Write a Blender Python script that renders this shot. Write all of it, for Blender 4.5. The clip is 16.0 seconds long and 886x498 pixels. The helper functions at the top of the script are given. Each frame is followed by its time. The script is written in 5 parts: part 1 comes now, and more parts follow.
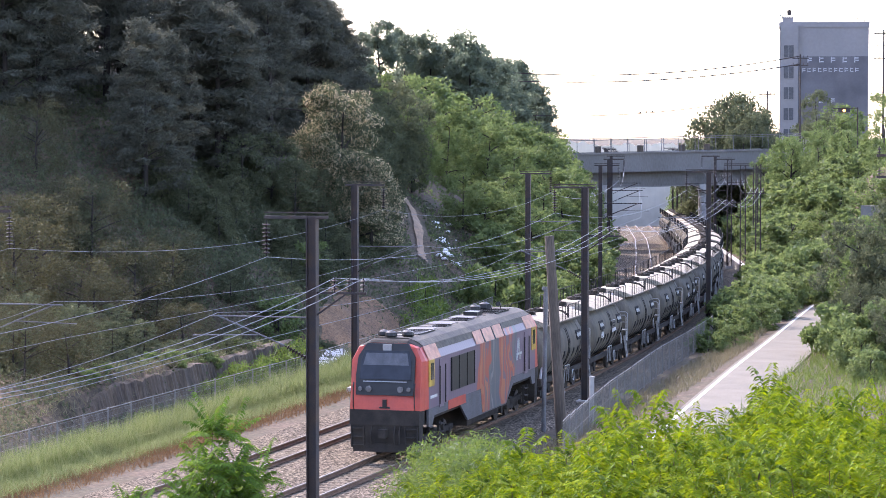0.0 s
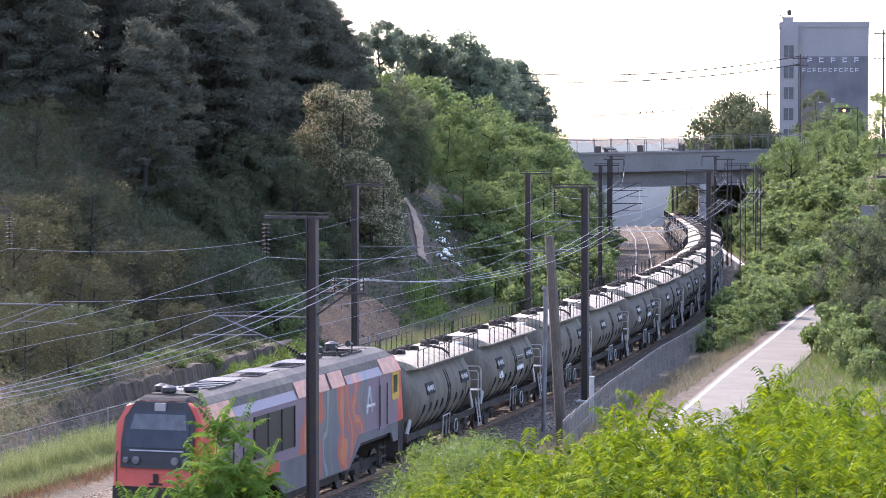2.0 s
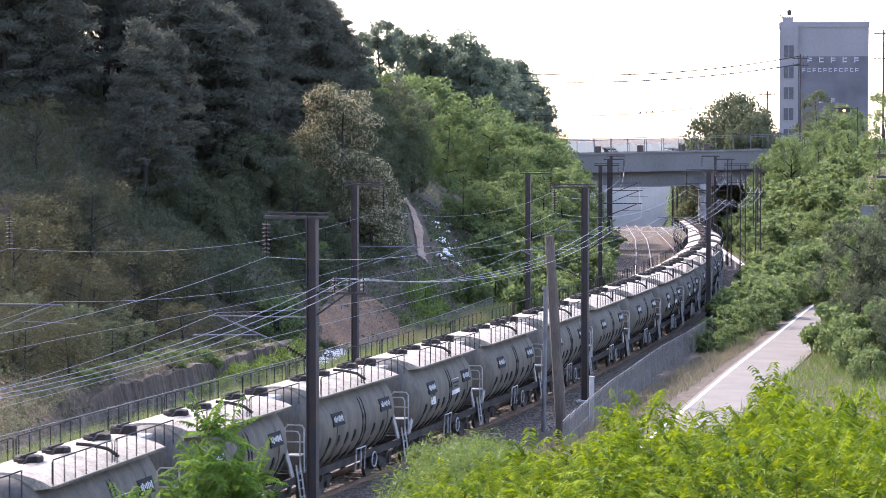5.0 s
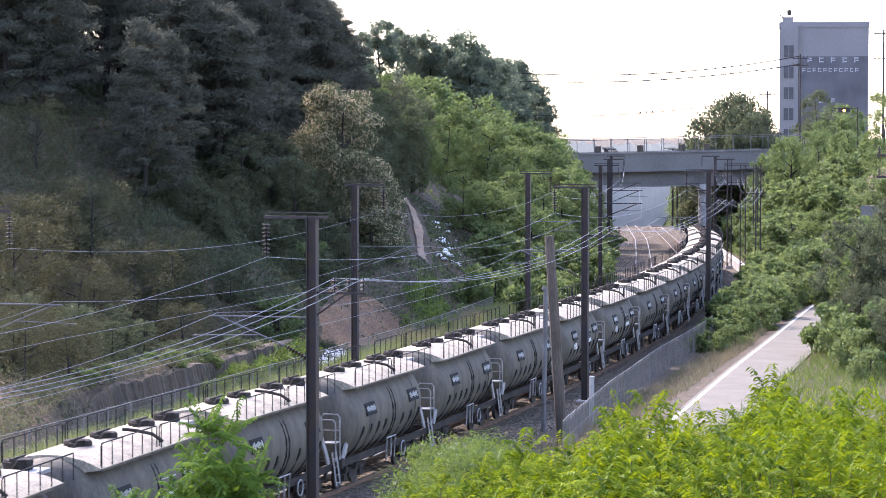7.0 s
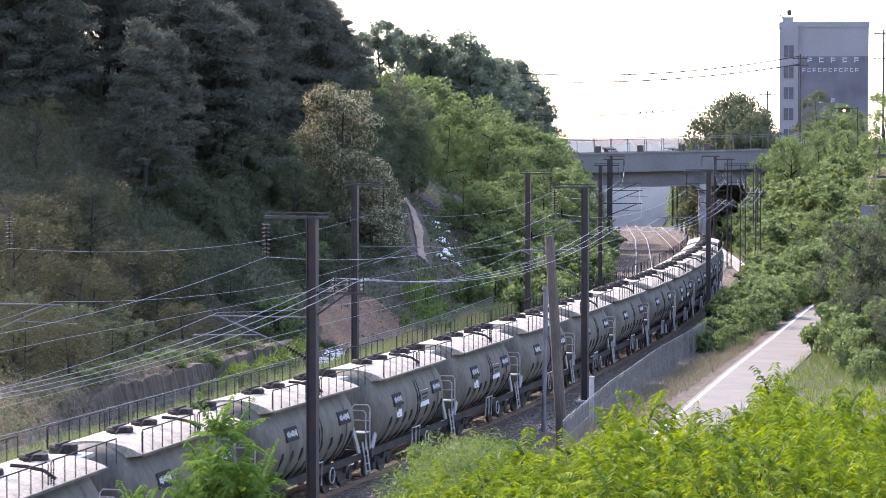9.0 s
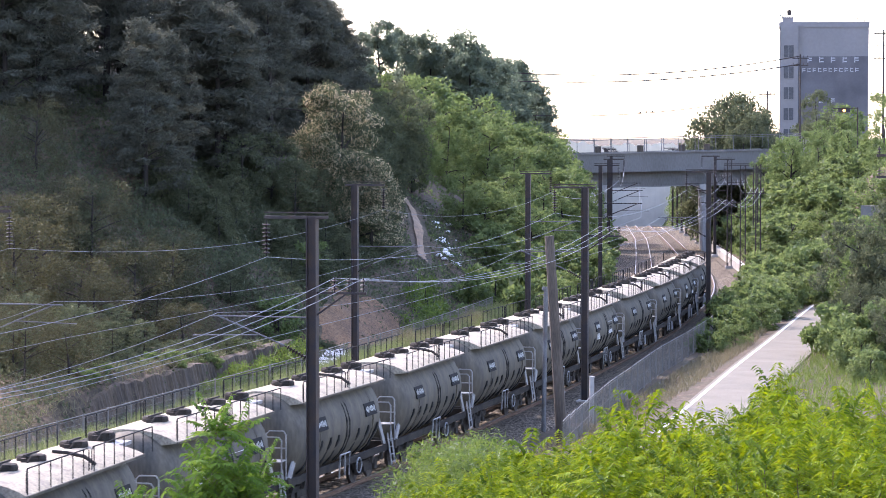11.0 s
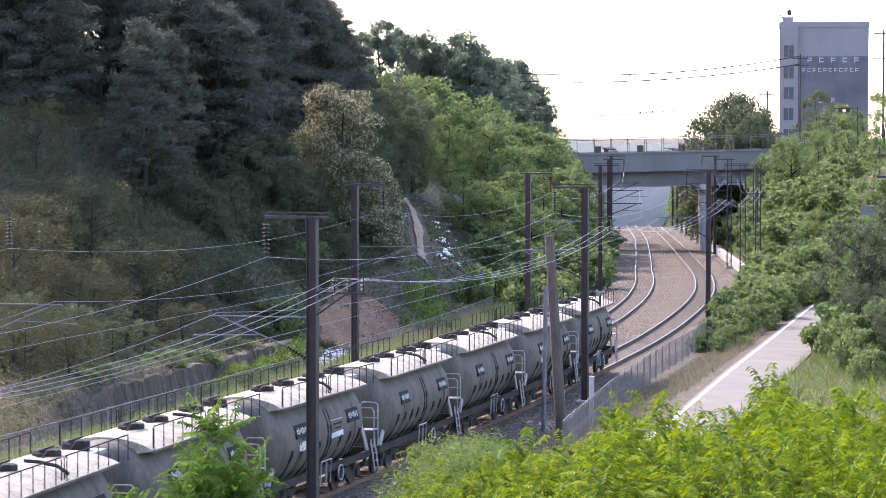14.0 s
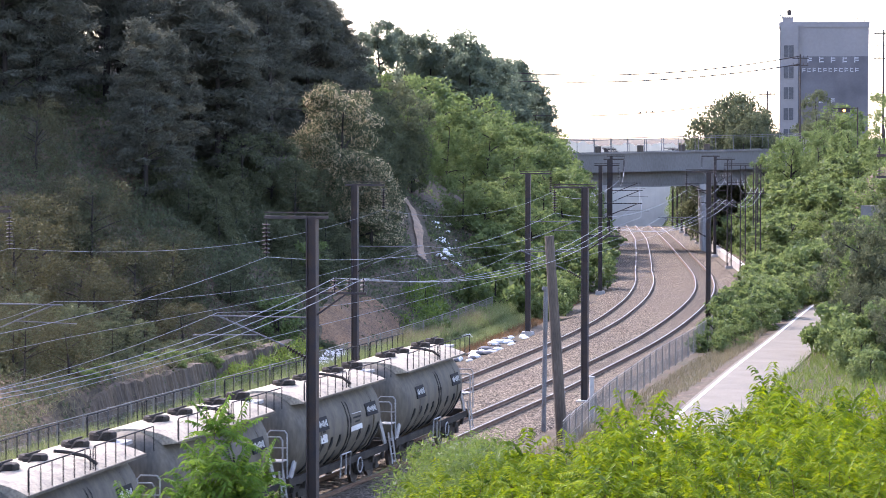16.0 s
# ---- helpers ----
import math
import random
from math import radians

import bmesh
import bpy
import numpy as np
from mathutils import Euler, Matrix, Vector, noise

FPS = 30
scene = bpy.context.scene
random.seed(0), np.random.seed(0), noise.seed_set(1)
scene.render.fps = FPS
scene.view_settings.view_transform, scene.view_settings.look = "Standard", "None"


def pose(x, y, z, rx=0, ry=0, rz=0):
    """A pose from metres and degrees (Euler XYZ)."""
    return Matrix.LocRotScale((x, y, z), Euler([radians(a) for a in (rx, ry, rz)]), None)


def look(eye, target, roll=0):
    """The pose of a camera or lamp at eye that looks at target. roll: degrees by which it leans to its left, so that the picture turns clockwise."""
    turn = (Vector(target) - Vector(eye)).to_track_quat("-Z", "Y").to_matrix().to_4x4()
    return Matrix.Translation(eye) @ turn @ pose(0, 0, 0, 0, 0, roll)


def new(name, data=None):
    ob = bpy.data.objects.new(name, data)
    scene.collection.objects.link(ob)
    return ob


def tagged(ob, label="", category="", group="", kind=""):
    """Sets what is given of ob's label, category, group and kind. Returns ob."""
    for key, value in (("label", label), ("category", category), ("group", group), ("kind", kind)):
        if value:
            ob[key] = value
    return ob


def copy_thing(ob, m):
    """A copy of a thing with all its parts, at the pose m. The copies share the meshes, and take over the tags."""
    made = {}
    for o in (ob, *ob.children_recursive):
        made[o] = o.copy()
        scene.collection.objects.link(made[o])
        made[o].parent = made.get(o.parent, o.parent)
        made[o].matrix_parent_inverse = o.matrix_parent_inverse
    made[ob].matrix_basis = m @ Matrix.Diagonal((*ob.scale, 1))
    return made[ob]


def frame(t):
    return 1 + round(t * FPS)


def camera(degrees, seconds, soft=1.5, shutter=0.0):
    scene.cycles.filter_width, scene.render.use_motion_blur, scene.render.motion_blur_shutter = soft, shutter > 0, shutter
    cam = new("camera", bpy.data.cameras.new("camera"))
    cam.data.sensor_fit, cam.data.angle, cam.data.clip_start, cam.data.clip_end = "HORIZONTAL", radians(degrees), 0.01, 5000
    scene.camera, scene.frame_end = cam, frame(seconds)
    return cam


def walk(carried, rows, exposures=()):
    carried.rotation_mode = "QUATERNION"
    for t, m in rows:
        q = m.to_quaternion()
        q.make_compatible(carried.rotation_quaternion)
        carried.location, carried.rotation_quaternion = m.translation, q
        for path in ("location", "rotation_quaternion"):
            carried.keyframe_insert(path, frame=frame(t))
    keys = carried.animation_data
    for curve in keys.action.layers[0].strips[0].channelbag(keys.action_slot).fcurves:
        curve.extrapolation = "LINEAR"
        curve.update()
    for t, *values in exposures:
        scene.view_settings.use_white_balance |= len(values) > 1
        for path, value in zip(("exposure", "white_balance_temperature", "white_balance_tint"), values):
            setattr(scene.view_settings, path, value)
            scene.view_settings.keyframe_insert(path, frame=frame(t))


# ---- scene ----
cam = camera(19.77, 16.0, soft=0.75, shutter=0.18)
EYE = (0.0, 0.0, 12.3)
CAM = pose(*EYE, 90 - 2.596, 0, 0)
walk(cam, [(0.0, CAM), (16.0, CAM)], [(0.0, 2.43, 6430, 28), (16.0, 2.43, 6430, 28)])

# ---- world and light ----
SUN_AZ, SUN_EL = radians(-42), radians(42)      # azimuth from +y towards +x
world = bpy.data.worlds.new("hazy_sky")
scene.world = world
world.use_nodes = True
wn = world.node_tree.nodes
sky = wn.new("ShaderNodeTexSky")
sky.sky_type = "NISHITA"
sky.sun_disc = False
sky.sun_elevation = SUN_EL
sky.sun_rotation = SUN_AZ
sky.dust_density = 1.4
sky.air_density = 1.0
sky.ozone_density = 1.0
world.node_tree.links.new(sky.outputs[0], wn["Background"].inputs[0])
wn["Background"].inputs[1].default_value = 0.15
sun = new("sun", bpy.data.lights.new("sun", "SUN"))
sun.data.energy = 1.65
sun.data.angle = radians(0.8)
sun.data.color = (1.0, 0.95, 0.86)
SUNV = Vector((math.sin(SUN_AZ) * math.cos(SUN_EL), math.cos(SUN_AZ) * math.cos(SUN_EL), math.sin(SUN_EL)))
sun.matrix_world = look(SUNV * 300, (0, 0, 0))

# ---- plan of the line ----
KNOT_Y = np.array([60, 78, 92, 106, 120, 134, 148, 162, 178, 196, 216, 240, 270, 315, 360, 417.0])
KNOT_X = np.array([-11.8, -7.44, -3.23, 0.59, 4.42, 7.91, 11.29, 14.28, 17.25, 20.08, 22.2, 23.95, 25.9, 28.75, 31.45, 34.7])
GAP_Y = np.array([80, 110, 140, 170, 200, 230, 270, 340.0])
GAP = np.array([4.7, 4.5, 4.5, 4.5, 4.95, 5.1, 4.6, 3.8])


def spline(kn, v, x):
    """Natural cubic spline, straight beyond its ends."""
    n, h = len(kn), np.diff(kn)
    a, b = np.eye(n), np.zeros(n)
    for i in range(1, n - 1):
        a[i, i - 1], a[i, i], a[i, i + 1] = h[i - 1], 2 * (h[i - 1] + h[i]), h[i]
        b[i] = 6 * ((v[i + 1] - v[i]) / h[i] - (v[i] - v[i - 1]) / h[i - 1])
    m = np.linalg.solve(a, b)
    xc = np.clip(x, kn[0], kn[-1])
    i = np.clip(np.searchsorted(kn, xc) - 1, 0, n - 2)
    p, q, hh = kn[i + 1] - xc, xc - kn[i], h[i]
    k0, k1 = v[i] / hh - m[i] * hh / 6, v[i + 1] / hh - m[i + 1] * hh / 6
    y = (m[i] * p**3 + m[i + 1] * q**3) / (6 * hh) + k0 * p + k1 * q
    d = (-3 * m[i] * p**2 + 3 * m[i + 1] * q**2) / (6 * hh) - k0 + k1
    return y + d * (x - xc)


LY = np.arange(-260.0, 620.0, 0.5)
LX = spline(KNOT_Y, KNOT_X, LY)
LD = np.gradient(LX, LY)
LN = np.stack([1 / np.sqrt(1 + LD**2), -LD / np.sqrt(1 + LD**2)], 1)       # unit normal, to the right
LS = np.concatenate([[0], np.cumsum(np.hypot(np.diff(LX), np.diff(LY)))])
LS -= np.interp(100, LY, LS)
LG = np.interp(LY, GAP_Y, GAP)


def grade(y):
    """The line falls gently beyond the curve."""
    y = np.asarray(y, float)
    return -0.0142 * np.clip(y - 220, 0, 330) - 0.03 * np.clip(y - 420, 0, 200)


def beside(y, u, z=0.0):
    """A point u metres to the right of the near track's centre, abreast of y."""
    return Vector((np.interp(y, LY, LX) + u * np.interp(y, LY, LN[:, 0]), y + u * np.interp(y, LY, LN[:, 1]), z))


def along(s):
    """The point of the near track's centre s metres along it."""
    return Vector((np.interp(s, LS, LX), np.interp(s, LS, LY), grade(np.interp(s, LS, LY))))


def sm(a, b, x):
    t = np.clip((x - a) / (b - a), 0, 1)
    return t * t * (3 - 2 * t)


def ground_z(x, y):
    """Height of the ground: formation, cutting slopes, lane, the bank below the camera."""
    x, y = np.asarray(x, float), np.asarray(y, float)
    u = (x - np.interp(y, LY, LX)) * np.interp(y, LY, LN[:, 0])
    us = -24 + 7 * sm(138, 154, y) + 3 * sm(150, 168, y) + 4 * sm(170, 235, y)                        # foot of the left slope
    dl = np.maximum(us - u, 0)
    left = np.where(dl < 22, 0.62 * dl, 13.6 + 0.32 * (dl - 22))
    left = np.minimum(left, 21 - 4 * sm(220, 340, y))
    left = left * (1 - 0.85 * sm(330, 460, y))
    bank = np.clip((-16.6 - u) * 4.0, 0, 1.5) * sm(100, 112, y) * (1 - sm(132, 142, y))     # cut earth bank
    left = np.maximum(left, bank)
    ur = 13.5 - 8.7 * sm(185, 225, y)                      # foot of the right slope
    dr = np.maximum(u - ur, 0)
    right = np.minimum(0.85 * dr, 9.5 + 0.03 * np.minimum(dr, 25)) * sm(105, 175, y) * (1 - 0.6 * sm(330, 460, y))
    near = np.clip(np.minimum((u - 4.6) * 0.45, 10.7 - 0.13 * y), 0, 10.6)
    z = left + np.maximum(right, near)
    side = sm(6.5, 15, np.abs(u + 2))
    wob = 0.35 * np.sin(x * 0.31 + 1.3 * np.sin(y * 0.13)) * np.cos(y * 0.27) + 0.12 * np.sin(x * 1.1 + y * 0.7)
    wob = wob * np.where((u > 6.2) & (u < 12.6) & (y > 90), 0.0, 1.0)
    z = z + grade(y) * (1 - sm(7, 14, np.abs(u + 2)))
    return z - 0.42 + side * (wob * sm(0.3, 2, z) + 0.05 * np.sin(x * 1.7) * np.sin(y * 1.3)) + 0.34 * sm(5, 7, u) * sm(85, 95, y)


def gz(x, y):
    return float(ground_z(x, y))


# ---- mesh helpers ----
class Build:
    """Collects vertices and faces of one mesh."""

    def __init__(self):
        self.v, self.f = [], []

    def add(self, verts, faces):
        n = len(self.v)
        self.v += [tuple(p) for p in verts]
        self.f += [tuple(i + n for i in q) for q in faces]
        return self

    def box(self, c, s, m=None, taper=1.0):
        x, y, z = (k / 2 for k in s)
        p = [(-x, -y, -z), (x, -y, -z), (x, y, -z), (-x, y, -z)]
        p += [(a * taper, b * taper, z) for a, b, _ in p]
        m = Matrix.Translation(c) @ (m or Matrix())
        return self.add([m @ Vector(q) for q in p], [(0, 3, 2, 1), (4, 5, 6, 7), (0, 1, 5, 4), (1, 2, 6, 5), (2, 3, 7, 6), (3, 0, 4, 7)])

    def loft(self, rings, caps=True, closed=True):
        n = len(rings[0])
        pts = [p for r in rings for p in r]
        fs = []
        for k in range(len(rings) - 1):
            for i in range(n if closed else n - 1):
                j = (i + 1) % n
                fs.append((k * n + i, k * n + j, (k + 1) * n + j, (k + 1) * n + i))
        if caps and closed:
            fs.append(tuple(range(n - 1, -1, -1)))
            fs.append(tuple((len(rings) - 1) * n + i for i in range(n)))
        return self.add(pts, fs)

    def tube(self, path, r, n=6, caps=True):
        path = [Vector(p) for p in path]
        rs = r if isinstance(r, (list, tuple)) else [r] * len(path)
        rings = []
        for i, p in enumerate(path):
            d = (path[min(i + 1, len(path) - 1)] - path[max(i - 1, 0)]).normalized()
            a = d.cross(Vector((0, 0, 1)) if abs(d.z) < 0.9 else Vector((1, 0, 0))).normalized()
            b = d.cross(a)
            rings.append([p + rs[i] * (math.cos(6.2832 * k / n) * a - math.sin(6.2832 * k / n) * b) for k in range(n)])
        return self.loft(rings, caps)

    def bar(self, p, q, w, h):
        p, q = Vector(p), Vector(q)
        d = q - p
        return self.box((p + q) / 2, (w, h, d.length), d.to_track_quat("Z", "Y").to_matrix().to_4x4())

    def mesh(self, name, mat, smooth=False):
        me = bpy.data.meshes.new(name)
        me.from_pydata(self.v, [], self.f)
        if mat:
            me.materials.append(mat)
        if smooth:
            me.polygons.foreach_set("use_smooth", [True] * len(me.polygons))
            me.set_sharp_from_angle(angle=radians(40))
        me.update()
        return me


def part(name, b, mat, parent, label="", smooth=False):
    """Links a Build (or a mesh) as one mesh object under its thing."""
    ob = new(name, b.mesh(name, mat, smooth) if isinstance(b, Build) else b)
    ob.parent = parent
    if label:
        ob["label"] = label
    return ob


def thing(name, label, category, m=None, group="", kind=""):
    ob = new(name)
    ob.empty_display_size = 0.3
    ob.matrix_basis = m or Matrix()
    return tagged(ob, label, category, group, kind)


def solid(name, b, mat, label, category, m=None, group="", kind="", smooth=False):
    """A thing that is one mesh."""
    ob = new(name, b.mesh(name, mat, smooth) if isinstance(b, Build) else b)
    ob.matrix_basis = m or Matrix()
    return tagged(ob, label, category, group, kind)


# ---- materials ----
def material(name, base, rough=0.7, metal=0.0, vary=0.25, scale=3.0, fine=40.0, bump=0.15, other=None, amount=0.5, streak=1.0, spec=0.4):
    """A surface with a base colour, stains of another colour, fine grain and relief, at world size."""
    m = bpy.data.materials.new(name)
    m.use_nodes = True
    nt, N = m.node_tree, m.node_tree.nodes
    L = nt.links.new
    bs = N["Principled BSDF"]
    bs.inputs["Roughness"].default_value = rough
    bs.inputs["Metallic"].default_value = metal
    bs.inputs["Specular IOR Level"].default_value = spec
    tc, mp = N.new("ShaderNodeTexCoord"), N.new("ShaderNodeMapping")
    mp.inputs["Scale"].default_value = (1, 1, streak)
    L(tc.outputs["Object"], mp.inputs[0])
    big, small = N.new("ShaderNodeTexNoise"), N.new("ShaderNodeTexNoise")
    big.inputs["Scale"].default_value, big.inputs["Detail"].default_value = scale, 6
    small.inputs["Scale"].default_value, small.inputs["Detail"].default_value = fine, 4
    L(mp.outputs[0], big.inputs[0])
    L(mp.outputs[0], small.inputs[0])
    ramp = N.new("ShaderNodeValToRGB")
    o = other or tuple(c * 0.5 for c in base)
    ramp.color_ramp.elements[0].position, ramp.color_ramp.elements[1].position = 0.5 - amount * 0.3, 0.75
    ramp.color_ramp.elements[0].color, ramp.color_ramp.elements[1].color = (*base, 1), (*o, 1)
    L(big.outputs[0], ramp.inputs[0])
    hsv, mr = N.new("ShaderNodeHueSaturation"), N.new("ShaderNodeMapRange")
    mr.inputs[1].default_value, mr.inputs[2].default_value = 0.3, 0.7
    mr.inputs[3].default_value, mr.inputs[4].default_value = 1 - vary, 1 + vary
    L(small.outputs[0], mr.inputs[0])
    L(mr.outputs[0], hsv.inputs["Value"])
    L(ramp.outputs[0], hsv.inputs["Color"])
    L(hsv.outputs[0], bs.inputs["Base Color"])
    if bump:
        bp = N.new("ShaderNodeBump")
        bp.inputs["Strength"].default_value, bp.inputs["Distance"].default_value = bump, 0.03
        L(small.outputs[0], bp.inputs["Height"])
        L(bp.outputs[0], bs.inputs["Normal"])
    return m


def leaf_material(name, c1, c2, through_light=0.45, gloss=0.25):
    """Leaves: colour varied leaf by leaf and plant by plant, light coming through."""
    m = bpy.data.materials.new(name)
    m.use_nodes = True
    nt, N = m.node_tree, m.node_tree.nodes
    L = nt.links.new
    N.remove(N["Principled BSDF"])
    geo, info = N.new("ShaderNodeNewGeometry"), N.new("ShaderNodeObjectInfo")
    add, frac = N.new("ShaderNodeMath"), N.new("ShaderNodeMath")
    add.operation, frac.operation = "MULTIPLY_ADD", "MULTIPLY"
    L(geo.outputs["Random Per Island"], add.inputs[0])
    add.inputs[1].default_value = 0.7
    L(info.outputs["Random"], frac.inputs[0])
    frac.inputs[1].default_value = 0.3
    L(frac.outputs[0], add.inputs[2])
    mix = N.new("ShaderNodeMix")
    mix.data_type = "RGBA"
    L(add.outputs[0], mix.inputs[0])
    mix.inputs[6].default_value, mix.inputs[7].default_value = (*c1, 1), (*c2, 1)
    d, t, g = N.new("ShaderNodeBsdfDiffuse"), N.new("ShaderNodeBsdfTranslucent"), N.new("ShaderNodeBsdfGlossy")
    warm = N.new("ShaderNodeHueSaturation")
    warm.inputs["Hue"].default_value, warm.inputs["Saturation"].default_value, warm.inputs["Value"].default_value = 0.48, 1.15, 1.5
    L(mix.outputs[2], d.inputs[0])
    L(mix.outputs[2], warm.inputs["Color"])
    L(warm.outputs[0], t.inputs[0])
    g.inputs["Roughness"].default_value = 0.6
    g.inputs[0].default_value = (0.3, 0.32, 0.3, 1)
    a, b = N.new("ShaderNodeMixShader"), N.new("ShaderNodeMixShader")
    a.inputs[0].default_value = through_light
    L(d.outputs[0], a.inputs[1])
    L(t.outputs[0], a.inputs[2])
    fr = N.new("ShaderNodeFresnel")
    mu = N.new("ShaderNodeMath")
    mu.operation = "MULTIPLY"
    L(fr.outputs[0], mu.inputs[0])
    mu.inputs[1].default_value = gloss
    L(mu.outputs[0], b.inputs[0])
    L(a.outputs[0], b.inputs[1])
    L(g.outputs[0], b.inputs[2])
    L(b.outputs[0], N["Material Output"].inputs[0])
    return m


M_EARTH = material("earth_and_litter", (0.088, 0.060, 0.038), 0.95, vary=0.55, scale=0.5, fine=5, bump=1.0, other=(0.045, 0.042, 0.02), amount=0.6)
M_BALLAST = material("ballast", (0.122, 0.1, 0.072), 0.95, vary=0.8, scale=0.25, fine=9, bump=1.0, other=(0.10, 0.08, 0.062), spec=0.1)
def stony(m, size):
    """Breaks a material up into stones of uneven tone."""
    N, L = m.node_tree.nodes, m.node_tree.links.new
    bs = N["Principled BSDF"]
    old = bs.inputs["Base Color"].links[0].from_socket
    tc, vo, mx = N.new("ShaderNodeTexCoord"), N.new("ShaderNodeTexVoronoi"), N.new("ShaderNodeMix")
    vo.inputs["Scale"].default_value = 1 / size
    L(tc.outputs["Object"], vo.inputs["Vector"])
    sep, mr = N.new("ShaderNodeSeparateColor"), N.new("ShaderNodeMapRange")
    L(vo.outputs["Color"], sep.inputs[0])
    L(sep.outputs[0], mr.inputs[0])
    mr.inputs[3].default_value, mr.inputs[4].default_value = 0.1, 2.0
    hs = N.new("ShaderNodeHueSaturation")
    L(old, hs.inputs["Color"])
    L(mr.outputs[0], hs.inputs["Value"])
    L(hs.outputs[0], bs.inputs["Base Color"])
    bp = N.new("ShaderNodeBump")
    bp.inputs["Strength"].default_value, bp.inputs["Distance"].default_value = 1.0, 0.05
    L(vo.outputs["Distance"], bp.inputs["Height"])
    bp.invert = True
    L(bp.outputs[0], bs.inputs["Normal"])


stony(M_BALLAST, 0.075)
M_RAIL = material("rail_head", (0.23, 0.19, 0.16), 0.42, 0.75, vary=0.1, scale=2, fine=30, bump=0.05)
M_RAILWEB = material("rail_web_rust", (0.12, 0.07, 0.045), 0.85, 0.2, other=(0.2, 0.12, 0.07))
M_SLEEPER = material("sleeper_concrete", (0.16, 0.135, 0.105), 0.95, vary=0.5, fine=10, other=(0.11, 0.088, 0.066), spec=0.05)
M_CONC = material("concrete", (0.42, 0.40, 0.37), 0.9, vary=0.15, scale=0.6, fine=14, other=(0.27, 0.25, 0.22), streak=0.35)
# grey raised somewhat to paint haze onto the far bridge
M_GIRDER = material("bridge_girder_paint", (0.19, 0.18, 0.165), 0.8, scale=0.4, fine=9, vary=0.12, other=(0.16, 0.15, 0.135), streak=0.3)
M_STEEL = material("dark_mast_steel", (0.035, 0.032, 0.035), 0.65, 0.3, scale=2, other=(0.07, 0.045, 0.03))
M_GALV = material("galvanised_steel", (0.30, 0.30, 0.30), 0.5, 0.5, vary=0.12, scale=3, other=(0.3, 0.29, 0.28))
M_WIRE = material("copper_wire", (0.2, 0.2, 0.21), 0.45, 0.7, bump=0)
M_CERAM = material("insulator_ceramic", (0.03, 0.02, 0.018), 0.55, bump=0, spec=0.25)
M_ROAD = material("concrete_lane", (0.165, 0.148, 0.112), 0.9, vary=0.2, scale=0.5, fine=20, other=(0.115, 0.102, 0.078), amount=0.6)
M_LINE = material("white_road_paint", (0.6, 0.6, 0.58), 0.7, vary=0.1, other=(0.4, 0.4, 0.39))
M_BARK = material("bark", (0.034, 0.028, 0.023), 0.95, scale=2, fine=12, bump=0.8, streak=0.3)
M_POLE = material("weathered_wood_pole", (0.10, 0.08, 0.062), 0.9, scale=3, fine=25, streak=0.15)
M_PINE = leaf_material("pine_needles", (0.058, 0.064, 0.05), (0.102, 0.108, 0.082), 0.3, 0.05)
M_BROAD = leaf_material("broad_leaves", (0.072, 0.112, 0.044), (0.142, 0.186, 0.08), 0.5, 0.1)
# dark leaf colour; on the wooded left slope it also carries the shade
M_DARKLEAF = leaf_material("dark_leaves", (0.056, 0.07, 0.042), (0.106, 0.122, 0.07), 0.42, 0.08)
M_BLOSSOM = leaf_material("chestnut_catkins", (0.36, 0.30, 0.18), (0.52, 0.46, 0.30), 0.25, 0.1)
# green lightened and greyed, painting some haze onto the ridge trees
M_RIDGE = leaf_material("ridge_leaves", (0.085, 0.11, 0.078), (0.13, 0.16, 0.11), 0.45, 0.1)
M_OLIVE = leaf_material("olive_leaves", (0.046, 0.047, 0.026), (0.092, 0.09, 0.046), 0.3, 0.1)
M_LIME = leaf_material("young_leaves", (0.036, 0.08, 0.01), (0.225, 0.305, 0.024), 0.55, 0.3)
M_FERN = leaf_material("sumac_leaves", (0.06, 0.125, 0.025), (0.15, 0.25, 0.05), 0.5, 0.3)
M_NEAR = leaf_material("feathery_leaves", (0.06, 0.105, 0.03), (0.12, 0.165, 0.05), 0.45, 0.15)
M_GRASS = leaf_material("grass_blades", (0.085, 0.13, 0.04), (0.24, 0.265, 0.14), 0.42, 0.1)
M_RUST = leaf_material("rusty_grass", (0.13, 0.085, 0.045), (0.2, 0.14, 0.075), 0.3, 0.1)
M_DRYGRASS = leaf_material("dry_grass", (0.12, 0.11, 0.065), (0.20, 0.185, 0.115), 0.3, 0.1)


# ---- ground ----
def grid_mesh(name, xs, ys, zf, mat):
    X, Y = np.meshgrid(xs, ys)
    Z = zf(X, Y)
    nx, ny = len(xs), len(ys)
    v = np.stack([X.ravel(), Y.ravel(), Z.ravel()], 1).tolist()
    i = np.arange((ny - 1) * (nx - 1))
    r, c = i // (nx - 1), i % (nx - 1)
    a = r * nx + c
    me = bpy.data.meshes.new(name)
    me.from_pydata(v, [], np.stack([a, a + 1, a + nx + 1, a + nx], 1).tolist())
    me.materials.append(mat)
    me.polygons.foreach_set("use_smooth", [True] * len(me.polygons))
    return me


def steps(*spans):
    out = []
    for a, b, d in spans:
        out += list(np.arange(a, b, d))
    return np.array(out + [spans[-1][1]])


XS = steps((-2500, -400, 300), (-400, -100, 20), (-100, -30, 3), (-30, 45, 0.7), (45, 120, 3), (120, 400, 20), (400, 2500, 300))
YS = steps((-400, -60, 20), (-60, 60, 2), (60, 240, 0.8), (240, 420, 2), (420, 700, 20), (700, 4000, 300))
